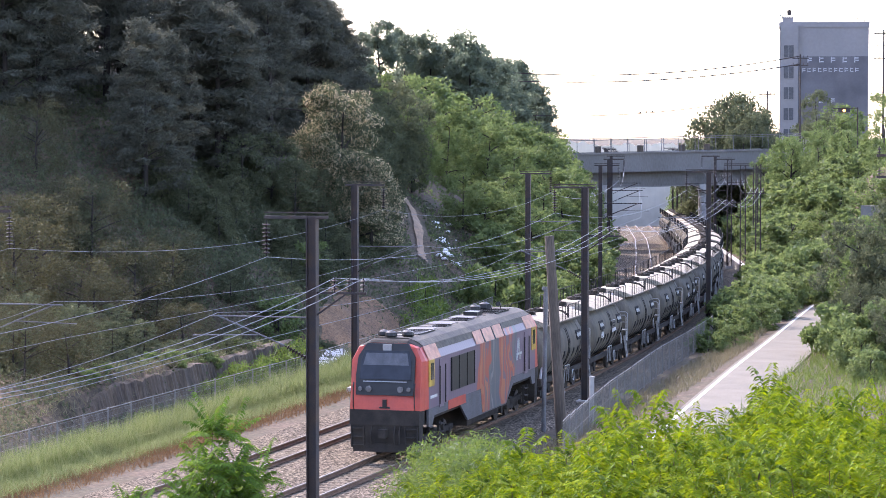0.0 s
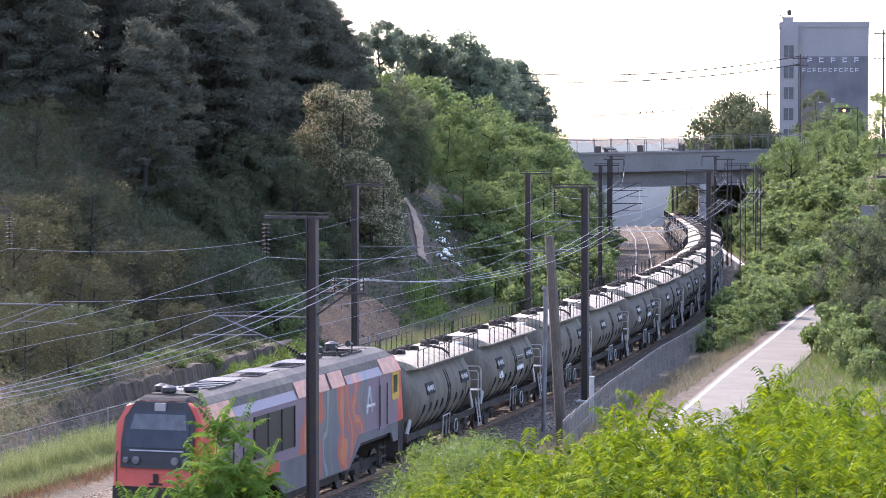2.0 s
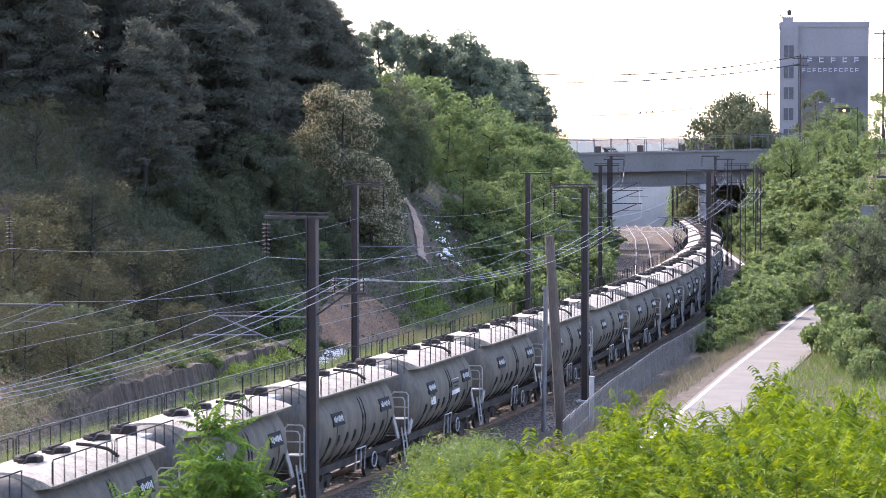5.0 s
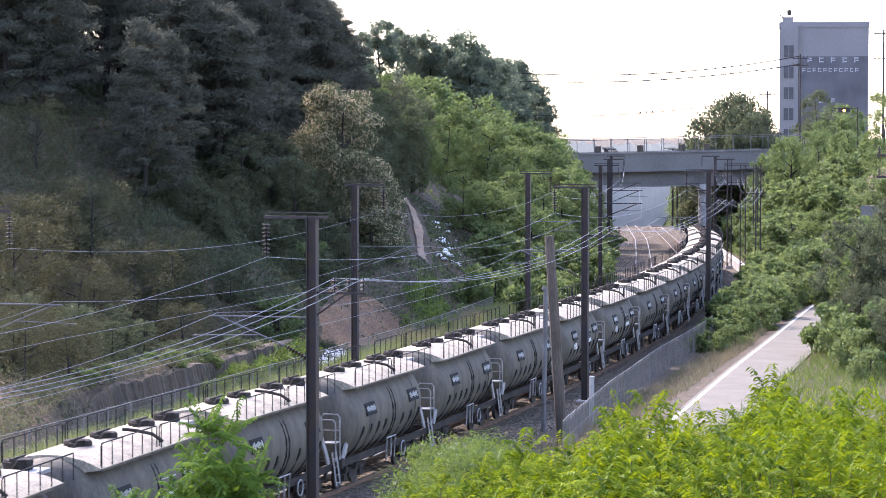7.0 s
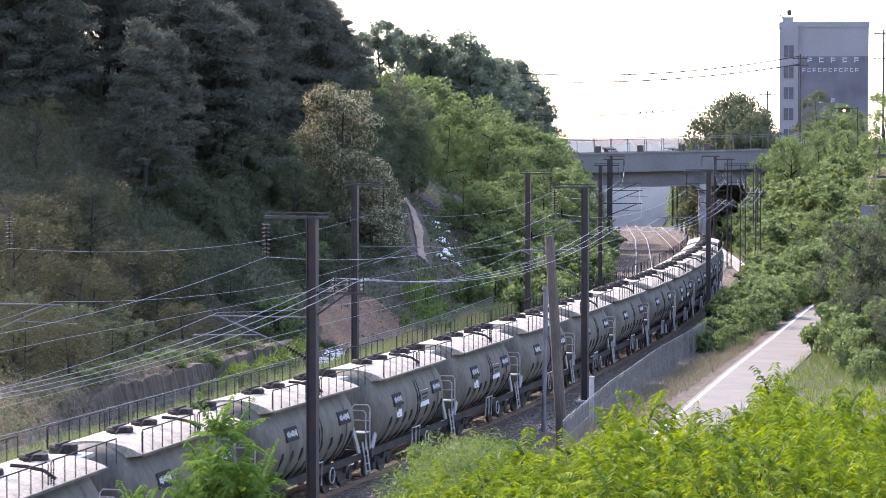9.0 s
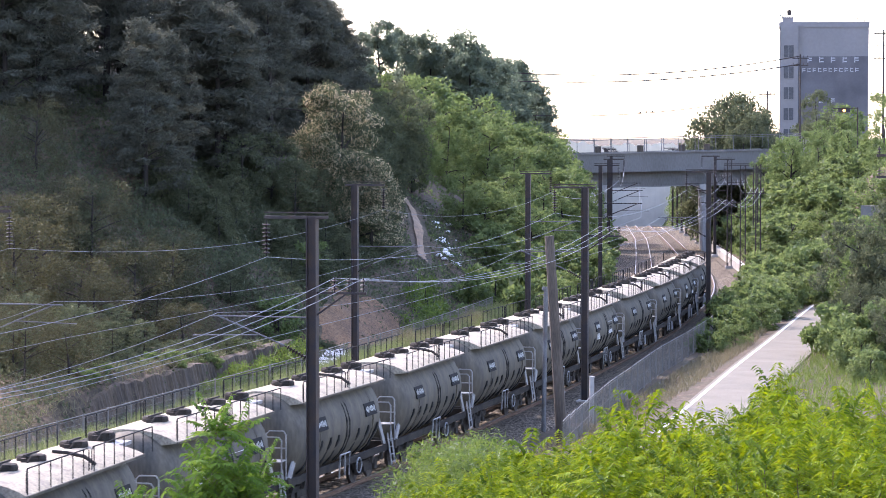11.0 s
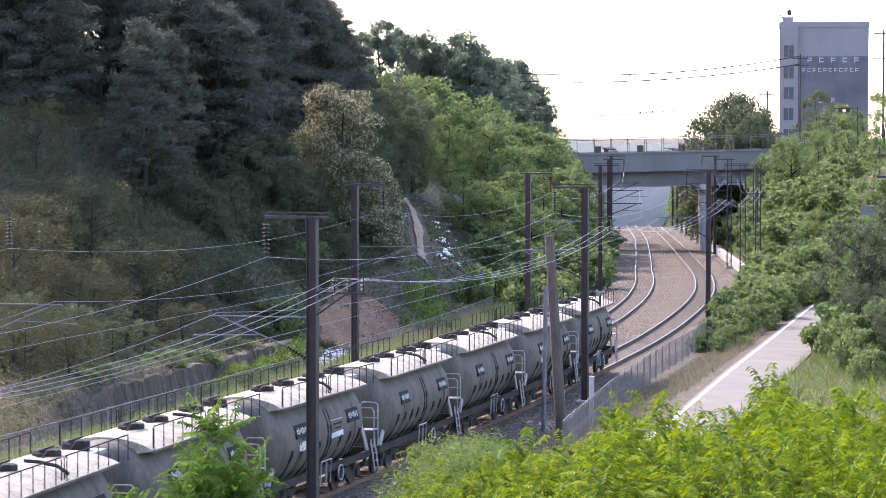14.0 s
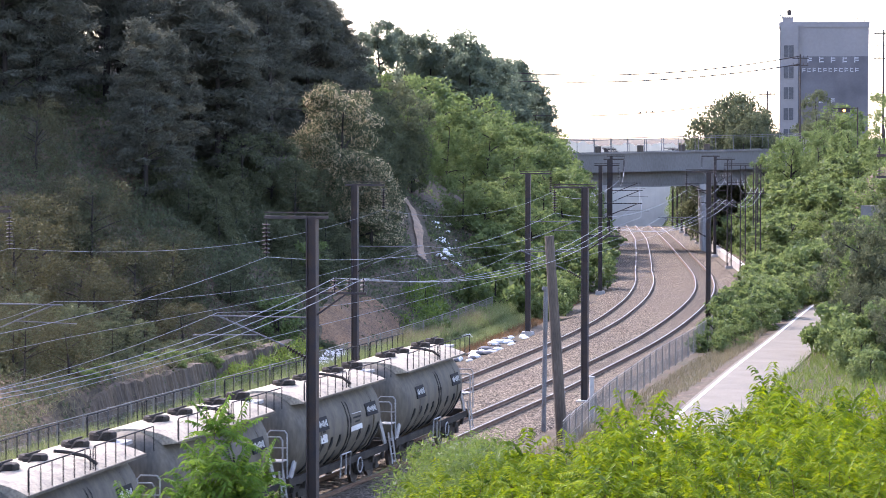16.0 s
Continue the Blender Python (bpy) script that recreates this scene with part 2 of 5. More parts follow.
solid("ground", grid_mesh("ground", XS, YS, ground_z, M_EARTH), None, "brown earth and leaf litter of a railway cutting", "ground", kind="structure")


def sweep(b, prof, y0, y1, step=1.0, gap=0.0):
    """Sweeps a closed (u, z) profile along the line; gap: times the distance of the far track to its left."""
    rings = []
    for y in np.arange(y0, y1 + 0.01, step):
        g = float(np.interp(y, LY, LG)) * gap
        rings.append([beside(y, u - g, z + float(grade(y))) for u, z in prof])
    return b.loft(rings)


ballast = sweep(Build(), [(-9.3, -0.8), (3.9, -0.8), (2.7, -0.2), (-2.3, -0.191), (-2.6, -0.191), (-7.4, -0.191)][::-1], -60, 600, 2.0)
solid("ballast_bed", ballast, M_BALLAST, "brownish grey crushed stone ballast under two tracks", "ballast", kind="structure")

HEAD = [(-0.036, 0.0), (0.036, 0.0), (0.036, -0.04), (-0.036, -0.04)]
WEB = [(-0.02, -0.04), (0.02, -0.04), (0.02, -0.13), (0.07, -0.15), (0.07, -0.17), (-0.07, -0.17), (-0.07, -0.15), (-0.02, -0.13)]
sleeper_mesh = Build().box((0, 0, 0), (2.4, 0.26, 0.12), None, 0.93).mesh("sleeper", M_SLEEPER)
TRACKS = []
for k in (0, 1):
    tr = thing("railway_track", "steel railway track on concrete sleepers in ballast", "railway track", kind="structure")
    TRACKS.append(tr)
    for o in (-0.7535, 0.7535):
        r = part("rail", sweep(Build(), [(o + a, z) for a, z in WEB], -60, 600, 1.5, k), M_RAILWEB, tr, "rusty brown rail with a worn bright head")
        part("rail_head", sweep(Build(), [(o + a, z) for a, z in HEAD], -60, 600, 1.5, k), M_RAIL, r, "polished running surface")
    rest = Build()
    for i, s in enumerate(np.arange(-40, 260, 0.62)):
        p = along(s)
        g = float(np.interp(p.y, LY, LG)) * k
        q = beside(p.y, -g, -0.245 + float(grade(p.y)))
        turn = -math.atan(float(np.interp(p.y, LY, LD)))
        if i < 150:
            ob = part("sleeper", sleeper_mesh, None, tr)
            ob.matrix_basis = Matrix.Translation(q) @ Matrix.Rotation(turn, 4, "Z")
        else:
            rest.box(q, (2.4, 0.26, 0.12), Matrix.Rotation(turn, 4, "Z"), 0.93)
    tagged(part("far_sleepers", rest, M_SLEEPER, tr), kind="stuff")

# concrete lane beside the line
LANE_Y, LANE_X = [84, 113.5, 134.4, 154, 176, 192], [4.3, 10.85, 15.5, 20.1, 25.1, 28.9]      # its painted edge line


def lane_strip(a, b, z0, z1):
    """A slab between a and b metres to the right of the painted line."""
    rings = []
    for y in np.arange(84.0, 184.1, 2.0):
        d = (np.interp(y + 8, LANE_Y, LANE_X) - np.interp(y - 8, LANE_Y, LANE_X)) / 16
        k = math.hypot(1, d)
        x = np.mean([np.interp(y + o, LANE_Y, LANE_X) for o in (-6, -3, 0, 3, 6)])
        rings.append([(x + u / k, y - u * d / k, z) for u, z in ((a, z0), (b, z0), (b, z1), (a, z1))][::-1])
    return Build().loft(rings)


solid("lane", lane_strip(-0.25, 3.2, -0.3, -0.015), M_ROAD, "pale narrow concrete lane beside the railway", "road", kind="structure")
solid("lane_edge_line", lane_strip(-0.08, 0.09, -0.03, -0.011), M_LINE, "worn white painted edge line", "road marking", kind="structure")
kerb = sweep(Build(), [(3.9, -0.8), (4.5, -0.8), (4.5, 0.35), (3.9, 0.35)][::-1], 222, 330, 2.0)
solid("retaining_kerb", kerb, M_CONC, "low pale concrete retaining kerb at the foot of the slope", "kerb", kind="structure")


# ---- overbridge ----
M_STEEL2 = material("dull_grey_steel", (0.16, 0.165, 0.17), 0.6, 0.4, scale=2, other=(0.10, 0.09, 0.085))

def overbridge():
    br = thing("road_bridge", "grey girder road bridge across the cutting with mesh railings", "bridge", Matrix.Translation((29, 298, -0.45)) @ Matrix.Rotation(radians(-1.4), 4, "Y") @ Matrix.Rotation(radians(-3), 4, "Z"))
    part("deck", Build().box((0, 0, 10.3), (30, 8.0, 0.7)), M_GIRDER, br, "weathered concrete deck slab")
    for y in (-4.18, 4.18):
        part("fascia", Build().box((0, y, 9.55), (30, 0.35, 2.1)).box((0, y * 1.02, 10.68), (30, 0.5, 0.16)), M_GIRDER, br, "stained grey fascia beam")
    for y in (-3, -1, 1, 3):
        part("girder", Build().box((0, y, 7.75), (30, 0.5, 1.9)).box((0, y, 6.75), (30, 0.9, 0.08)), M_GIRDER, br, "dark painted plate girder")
    for x in (-9.9, 1.6):
        p = Build()
        for y in (-2.6, 2.6):
            p.tube([(x, y, -2.4), (x, y, 6.1)], 0.45, 12)
        p.box((x, 0, 6.55), (1.1, 7.4, 0.9))
        part("pier", p, M_CONC, br, "concrete column pier with a cross head")
    for x in (-14.5, 14.5):
        part("abutment", Build().box((x, 0, 4.2), (5, 9, 9)), M_CONC, br, "concrete abutment in the slope")
    for y in (-4.15, 4.15):
        r = Build()
        for z in (12.45, 12.25, 10.8):
            r.bar((-15, y, z), (15, y, z), 0.045, 0.045)
        for i in range(16):
            x = -15 + i * 2.0
            r.bar((x, y, 10.6), (x, y, 12.5), 0.08, 0.08)
        part("railing", r, M_STEEL2, br, "thin grey steel railing")
    for x in (-10.6, -5.7, -0.9, 2.0):
        part("parapet_block", Build().box((x, -3.9, 11.1), (0.75, 0.3, 0.9)), M_POLE, br, "small dark electrical box")


overbridge()


# ---- overhead line masts ----
def insulator(b, p, d, n, r=0.075, step=0.1):
    p, d = Vector(p), Vector(d).normalized()
    b.tube([p, p + d * step * (n + 1)], 0.02, 5)
    for i in range(n):
        c = p + d * step * (i + 1)
        b.tube([c - d * 0.02, c, c + d * 0.035], [r * 0.35, r, r * 0.4], 8)


def mast(y, u, side, top=9.8, lattice=False, arm=True, feeder=True, base=-0.5, cant=True):
    """A mast at u beside the near track; side: +1 if its track lies towards +x."""
    p = beside(y, u)
    base += float(grade(y))
    turn = -math.atan(float(np.interp(y, LY, LD)))
    m = Matrix.Translation((p.x, p.y, base)) @ Matrix.Rotation(turn, 4, "Z")
    h = top - base
    ob = thing("catenary_mast", "dark steel catenary mast with arms and insulators beside the track", "catenary mast", m, "catenary masts")
    b = Build()
    if lattice:
        for x in (-0.2, 0.2):
            for yy in (-0.2, 0.2):
                b.bar((x, yy, 0), (x, yy, h), 0.09, 0.09)
        n = int(h / 0.45)
        for i in range(n):
            z0, z1, f = i * h / n, (i + 1) * h / n, 1 if i % 2 else -1
            for q in (-0.2, 0.2):
                b.bar((-0.2 * f, q, z0), (0.2 * f, q, z1), 0.045, 0.03)
                b.bar((q, -0.2 * f, z0), (q, 0.2 * f, z1), 0.03, 0.045)
    else:
        b.box((-0.14, 0, h / 2), (0.03, 0.3, h)).box((0.14, 0, h / 2), (0.03, 0.3, h)).box((0, 0, h / 2), (0.26, 0.05, h))
    part("column", b, M_STEEL, ob, "lattice steel column" if lattice else "H-section steel column")
    part("footing", Build().box((0, 0, 0.12), (0.8, 0.8, 0.5), None, 0.85), M_CONC, ob, "concrete footing")
    s = side
    if arm:
        part("top_arm", Build().bar((-0.5 * s, 0, h), (1.5 * s, 0, h), 0.09, 0.09).bar((-0.5 * s, 0, h + 0.14), (1.5 * s, 0, h + 0.14), 0.04, 0.04), M_STEEL, ob)
        i = Build()
        insulator(i, (1.45 * s, 0, h - 0.1), (0, 0, -1), 8, 0.13, 0.12)
        part("insulator_string", i, M_CERAM, ob, "brown ceramic insulator string")
    if feeder:
        z = h - 2.25
        part("feeder_arm", Build().bar((0.2 * s, 0, z), (-1.7 * s, 0, z), 0.07, 0.07).bar((-0.1 * s, 0, z - 0.7), (-1.1 * s, 0, z), 0.05, 0.05), M_STEEL, ob)
        for k in (-0.7, -1.15, -1.6):
            i = Build()
            insulator(i, (k * s, 0, z), (0, 0, 1), 3, 0.11, 0.12)
            part("pin_insulator", i, M_CERAM, ob, "dark pin insulator")
    if not cant:
        return ob
    c, tube_r = Build(), 0.026 if y < 200 else 0.045
    za, zb = 6.8 - base, 5.9 - base
    c.tube([(0.2 * s, 0, za), (3.3 * s, 0, za)], tube_r, 6).tube([(0.9 * s, 0, zb + 0.05), (3.0 * s, 0, za)], tube_r, 6)
    c.tube([(1.6 * s, 0, zb + 0.35), (3.8 * s, 0, zb + 0.3)], 0.02, 6)
    part("cantilever", c, M_STEEL2 if y < 200 else M_STEEL, ob, "galvanised tube cantilever")
    i = Build()
    insulator(i, (0.15 * s, 0, zb - 0.35), (0.75 * s, 0, 0.4), 7, 0.09, 0.1)
    part("cantilever_insulator", i, M_CERAM, ob, "brown rod insulator")
    return ob


RIGHT = [(36, 3.5), (77, 3.95), (119, 2.55), (167, 2.2), (203, 3.0), (247, 3.4), (280, 3.4), (330, 3.4), (370, 3.4), (408, 3.4)]
LEFT = [(40, -8.8), (80, -8.9), (122, -9.55), (158, -8.3), (200, -8.2), (246, -8.3), (284, -8), (325, -8), (368, -8), (406, -8)]
for y, u in RIGHT:
    mast(y, u, -1, lattice=y in (203, 247))
for y, u in LEFT:
    mast(y, u, 1, feeder=False)
for y in (347, 389, 430):
    mast(y, 3.4, -1, feeder=False)
    mast(y + 3, -8, 1, feeder=False)
mast(217, 4.6, -1, 9.7, lattice=True, feeder=False, arm=False, cant=False)
mast(236, 5.3, -1, 9.3, lattice=True, feeder=False, arm=False, cant=False)


def wires(name, label, y0s, off, z, sag, r=0.014, n=12):
    """One wire from mast to mast."""
    b = Build()
    pts = []
    for (ya, ua), (yb, ub) in zip(y0s, y0s[1:]):
        pa, pb = beside(ya, ua + off), beside(yb, ub + off)
        for k in range(n):
            t = k / n
            p = pa.lerp(pb, t)
            p.z = z - 4 * sag * t * (1 - t)
            pts.append(p)
    b.tube(pts, r, 5)
    return solid(name, b, M_WIRE, label, "overhead wire", group="overhead wires")


for posts, s in ((RIGHT, -1), (LEFT, 1)):
    wires("feeder_wire", "sagging feeder wire strung between the masts", posts, 1.45 * s, 8.6, 0.8, 0.009)
    if s < 0:
        for k in (-0.7, -1.15, -1.6):
            wires("feeder_wire", "grey aluminium feeder wire on pin insulators", posts, k * s, 8.0, 0.95, 0.010)
    wires("messenger_wire", "catenary messenger wire above the track", posts, 3.0 * s, 6.9, 0.75, 0.008)
    wires("contact_wire", "taut contact wire above the track", posts, 3.2 * s, 5.7, 0.03, 0.008)

# old wooden pole and thin grey pole
solid("wooden_pole", Build().tube([(4.95, 104, -1.2), (4.35, 104, 8.12)], [0.25, 0.19], 12), M_POLE, "leaning weathered wooden utility pole", "utility pole")
solid("sign_pole", Build().tube([(4.28, 108, -1.0), (4.38, 108, 5.7)], 0.1, 10).box((4.38, 108, 5.72), (0.3, 0.2, 0.14)), M_STEEL2, "thin grey steel pole with a small cap", "pole")


# ---- train ----
M_TANK = material("grey_wagon_paint", (0.148, 0.125, 0.088), 0.7, vary=0.2, scale=1.6, fine=11, bump=0.06, other=(0.055, 0.052, 0.045), amount=1.0, streak=0.22, spec=0.25)
M_DUST = material("cement_dusted_roof", (0.42, 0.358, 0.25), 0.85, vary=0.3, scale=1.9, fine=12, bump=0.3, other=(0.17, 0.15, 0.12), amount=1.0)
# grime, with the shadow below the vehicles darkened into its colour
M_UNDER = material("grimy_underframe", (0.03, 0.027, 0.024), 0.9, scale=2, other=(0.06, 0.05, 0.04), spec=0.15)
M_SPOT = material("dark_plate", (0.022, 0.022, 0.022), 0.8, bump=0, spec=0.2)
M_LADDER = material("pale_grey_paint", (0.30, 0.30, 0.29), 0.55, vary=0.1, scale=3, other=(0.18, 0.17, 0.16))
M_WHITE = material("white_lettering", (0.5, 0.49, 0.46), 0.6, bump=0.02, other=(0.5, 0.5, 0.48))
M_TREAD = material("wheel_steel", (0.10, 0.085, 0.075), 0.6, 0.6)
PITCH, LOCO_FRONT, TRAIN_START = 11.15, -4.4, 15.6


def ran(t):
    """How far the train has gone by t; it stands for the first half second of the clip."""
    d = max(t - 0.5, 0)
    return 14.55 * d + 0.04 * d * d


def wheel_mesh(r=0.43):
    b = Build()
    b.tube([(0, -0.07, 0), (0, -0.06, 0), (0, 0.04, 0), (0, 0.05, 0), (0, 0.07, 0)], [r * 0.93, r, r, r * 1.06, r * 1.06], 20)
    b.tube([(0, -0.12, 0), (0, 0.1, 0)], r * 0.25, 10)
    return b.mesh("wheel", M_TREAD, True)


WHEEL = wheel_mesh()


def bogie(parent, x, base=1.75, axles=2):
    b = Build()
    for y in (-1.0, 1.0):
        b.box((x, y, 0.62), (base * (axles - 1) + 0.9, 0.12, 0.2)).box((x, y, 0.48), (base * (axles - 1) * 0.5, 0.14, 0.3))
        for i in range(axles):
            xa = x + (i - (axles - 1) / 2) * base
            b.box((xa, y, 0.46), (0.32, 0.16, 0.34))
            b.tube([(xa + 0.3, y, 0.5), (xa + 0.3, y, 0.75)], 0.09, 8)
    b.box((x, 0, 0.65), (0.5, 2.0, 0.25))
    part("bogie", b, M_UNDER, parent, "grimy cast steel bogie frame")
    ws = []
    for i in range(axles):
        for y in (-0.75, 0.75):
            w = part("wheel", WHEEL, None, parent)
            w.matrix_basis = pose(x + (i - (axles - 1) / 2) * base, y, 0.43, 0, 0, 0 if y > 0 else 180)
            ws.append(w)
    return ws


def ring(x, r, zc, ry=1.0, n=28, flat=0.0):
    out = []
    for k in range(n):
        a = 2 * math.pi * k / n
        z = math.sin(a) * r
        out.append((x, math.cos(a) * r * ry, zc + z))
    return out


def wagon():
    """Cement wagon; x forward, camera side at +y."""
    w = thing("cement_wagon", "grey cement tank wagon with a dusty pale roof and side railing", "freight wagon", None, "cement wagons of the train")
    t = Build()
    prof = [(-4.78, 0.2), (-4.7, 0.62), (-4.5, 0.98), (-4.2, 1.24), (-3.75, 1.41), (-2.2, 1.46), (0, 1.47), (2.2, 1.46), (3.6, 1.46), (4.3, 1.45), (4.6, 1.38), (4.84, 1.18), (5.0, 0.86), (5.08, 0.5), (5.12, 0.12)]
    t.loft([[(a, b, 2.26 + (c - 2.26) * (1.07 if c > 2.26 else 1.0)) for a, b, c in ring(x, r, 2.26 + 0.3 * (1.47 - r))] for x, r in prof])
    tank = part("tank", t, M_TANK, w, "grey painted pressure tank with rounded ends", True)
    for x in (-2.9, -0.3, 2.6):
        part("seam_band", Build().loft([ring(x - 0.06, 1.48, 2.26), ring(x + 0.06, 1.48, 2.26)]), M_TANK, tank)
    # outlet hoppers below and dark gaps between their ribs
    for x in (-2.6, 0, 2.6):
        h = Build().loft([[(x - a, -b, z), (x + a, -b, z), (x + a, b, z), (x - a, b, z)] for a, b, z in ((0.25, 0.25, 0.55), (1.1, 1.0, 1.3))])
        part("hopper_outlet", h, M_TANK, w, "tapering discharge hopper")
    for x in (-3.3, -2.3, -1.3, 0.8, 1.6, 2.5, 3.4):
        for sy in (-1, 1):
            r = Build()
            r.loft([[(x - wd, sy * 1.46 * math.cos(a), 2.26 + 1.46 * math.sin(a)), (x + wd, sy * 1.46 * math.cos(a), 2.26 + 1.46 * math.sin(a)),
                     (x + wd, sy * 1.505 * math.cos(a), 2.26 + 1.505 * math.sin(a)), (x - wd, sy * 1.505 * math.cos(a), 2.26 + 1.505 * math.sin(a))]
                    for wd, a in ((0.03, -0.12), (0.09, -0.25), (0.09, -0.75), (0.04, -0.95))])
            part("stiffener_rib", r, M_SPOT, tank, "dark stiffening rib")
    # roof: curved and dusty, with a narrow lip along each side
    def crown(x, top):
        ys = [-1.42, -1.2, -0.95, -0.65, -0.3, 0.3, 0.65, 0.95, 1.2, 1.42]
        up = [(x, y, 3.53 + (top - 3.53) * math.cos(abs(y) / 1.42 * math.pi / 2) ** 0.8) for y in ys]
        return up + [(x, 1.42, 3.49), (x, 0.8, 3.4), (x, -0.8, 3.4), (x, -1.42, 3.49)]
    f = Build().loft([crown(x, t) for x, t in ((-4.2, 3.82), (-4.0, 3.87), (-3.4, 3.9), (-1, 3.91), (1.5, 3.91), (3.6, 3.9), (4.15, 3.89), (4.25, 3.87))])
    part("end_platform", Build().box((-4.65, 0.1, 3.74), (1.15, 1.1, 0.05)).box((-4.65, 0.66, 3.71), (1.15, 0.05, 0.1)).box((-4.65, 0.1, 3.5), (0.1, 0.9, 0.5)), M_LADDER, w, "pale narrow platform at the roof's end")
    roof = part("roof_panel", f, M_DUST, w, "pale cement-dusted curved roof", True)
    part("roof_lip", Build().box((0.03, 1.44, 3.5), (8.44, 0.05, 0.07)).box((0.03, -1.44, 3.5), (8.44, 0.05, 0.07)), M_TANK, roof)
    for x in (-4.7, -2.6, 0.4, 2.3):
        hb = Build().tube([(x, 0, 3.7), (x, 0, 3.97), (x, 0, 4.03), (x, 0, 4.06)], [0.37, 0.39, 0.36, 0.1], 16).tube([(x + 0.25, 0.3, 3.8), (x + 0.25, 0.3, 4.04), (x + 0.5, 0.2, 4.05), (x + 0.62, 0.1, 3.85)], 0.03, 6).box((x, 0, 4.07), (0.95, 0.07, 0.045)).box((x - 0.47, 0, 3.93), (0.1, 0.2, 0.15)).box((x + 0.47, 0, 3.93), (0.09, 0.18, 0.12))
        part("hatch", hb, M_UNDER, w, "dark round filling hatch with a clamp")
    part("roof_pipe", Build().tube([(-0.8, 1.3, 3.66), (-0.8, 1.0, 3.86), (-0.8, 0.5, 3.95), (-0.8, 0.1, 3.97)], 0.05, 6), M_UNDER, roof)
    for sy in (-1, 1):
        r = Build()
        r.tube([(-4.95, sy * 1.4, 4.19), (-0.35, sy * 1.4, 4.19), (-0.25, sy * 1.4, 4.12), (-0.25, sy * 1.4, 3.6)], 0.018, 6)
        r.tube([(-0.05, sy * 1.4, 3.6), (-0.05, sy * 1.4, 4.12), (0.05, sy * 1.4, 4.19), (4.1, sy * 1.4, 4.19), (4.17, sy * 1.4, 4.12), (4.17, sy * 1.4, 3.6)], 0.018, 6)
        for k in range(13):
            x = -4.95 + k * 0.755
            r.bar((x, sy * 1.4, 3.5), (x, sy * 1.4, 4.19), 0.024, 0.024)
        part("roof_railing", r, M_SPOT, w, "thin steel roof handrail")
    u = Build().box((0, 0, 1.0), (10.4, 0.5, 0.32))
    for sy in (-1, 1):
        u.box((0, sy * 1.2, 0.98), (10.4, 0.1, 0.24))
        for x in (-4.6, 4.6, -3.5, 3.5):
            u.bar((x, sy * 1.2, 0.9), (x, sy * 1.15, 0.6), 0.14, 0.1)
    for x in (-5.2, 5.2):
        u.box((x, 0, 1.0), (0.16, 2.6, 0.34))
        u.box((x * 1.045, 0, 0.9), (0.5, 0.25, 0.25))
    part("underframe", u, M_UNDER, w, "grimy steel underframe with end beams")
    for sy in (-1, 1):
        l = Build()
        for x, zt, y0 in ((-5.4, 2.75, 0.75), (-4.95, 2.6, 0.85)):
            l.tube([(x, sy * 1.42, 1.2), (x, sy * 1.42, zt - 0.1), (x, sy * 1.34, zt), (x, sy * (y0 + 0.1), zt), (x, sy * y0, zt - 0.1), (x, sy * y0, 1.8)], 0.026, 6)
        l.bar((-5.4, sy * 0.75, 2.2), (-5.4, sy * 1.42, 2.2), 0.04, 0.04)
        l.box((-5.1, sy * 1.2, 1.82), (0.6, 0.45, 0.04))
        for x in (-5.45, -5.05):
            l.bar((x + 0.1, sy * 1.3, 1.5), (x, sy * 1.42, 0.35), 0.05, 0.05)
        for k in range(4):
            l.bar((-5.4 - 0.02 * k, sy * (1.33 + 0.03 * k), 1.25 - 0.27 * k), (-5.0 - 0.02 * k, sy * (1.33 + 0.03 * k), 1.25 - 0.27 * k), 0.03, 0.03)
        part("ladder", l, M_LADDER, w, "pale grey tube ladder and platform hoops")
        for x in (-4.95, 4.95):
            part("end_strut", Build().bar((x, sy * 1.18, 1.05), (x * 0.84, sy * 1.2, 2.05), 0.06, 0.24), M_LADDER, w, "slanting pale end strut")
        for x in (-0.28, 0.0):
            part("side_pipe", Build().tube([(x, sy * 1.485 * math.cos(k), 2.26 + 1.485 * math.sin(k)) for k in (0.85, 0.5, 0.15, -0.2, -0.55, -0.9)], 0.035, 6), M_SPOT, tank, "dark pipe down the tank side")
        g = Build().tube([(-0.5, sy * 1.36, 0.55), (-0.5, sy * 1.4, 1.35), (0.5, sy * 1.4, 1.35), (0.5, sy * 1.36, 0.55)], 0.03, 6).bar((0, sy * 1.38, 0.6), (0, sy * 1.4, 1.35), 0.05, 0.05)
        part("brake_frame", g, M_GALV, w)
        hw = Build()
        hw.tube([(-1.6 + 0.26 * math.cos(k * math.pi / 8), sy * 1.36, 0.75 + 0.26 * math.sin(k * math.pi / 8)) for k in range(17)], 0.025, 5, False)
        part("brake_wheel", hw, M_GALV, w, "round brake hand wheel")
        for x, wd in ((2.5, 1.1), (-2.6, 1.15)):
            pl = part("number_panel", Build().box((x, sy * 1.42, 2.62), (wd, 0.05, 0.46), Matrix.Rotation(sy * 0.3, 4, "X")), M_SPOT, w, "dark panel with unreadable pale marks")
            mk = Build()
            tilt = Matrix.Rotation(sy * 0.3, 4, "X")
            for k, hk in enumerate((0.22, 0.13, 0.22, 0.17, 0.1, 0.22, 0.15)):
                mk.box((x - wd * 0.36 + k * wd * 0.12, sy * 1.448, 2.63), (0.05, 0.02, hk), tilt)
            part("marking", mk, M_WHITE, pl)
    bogie(w, 3.4)
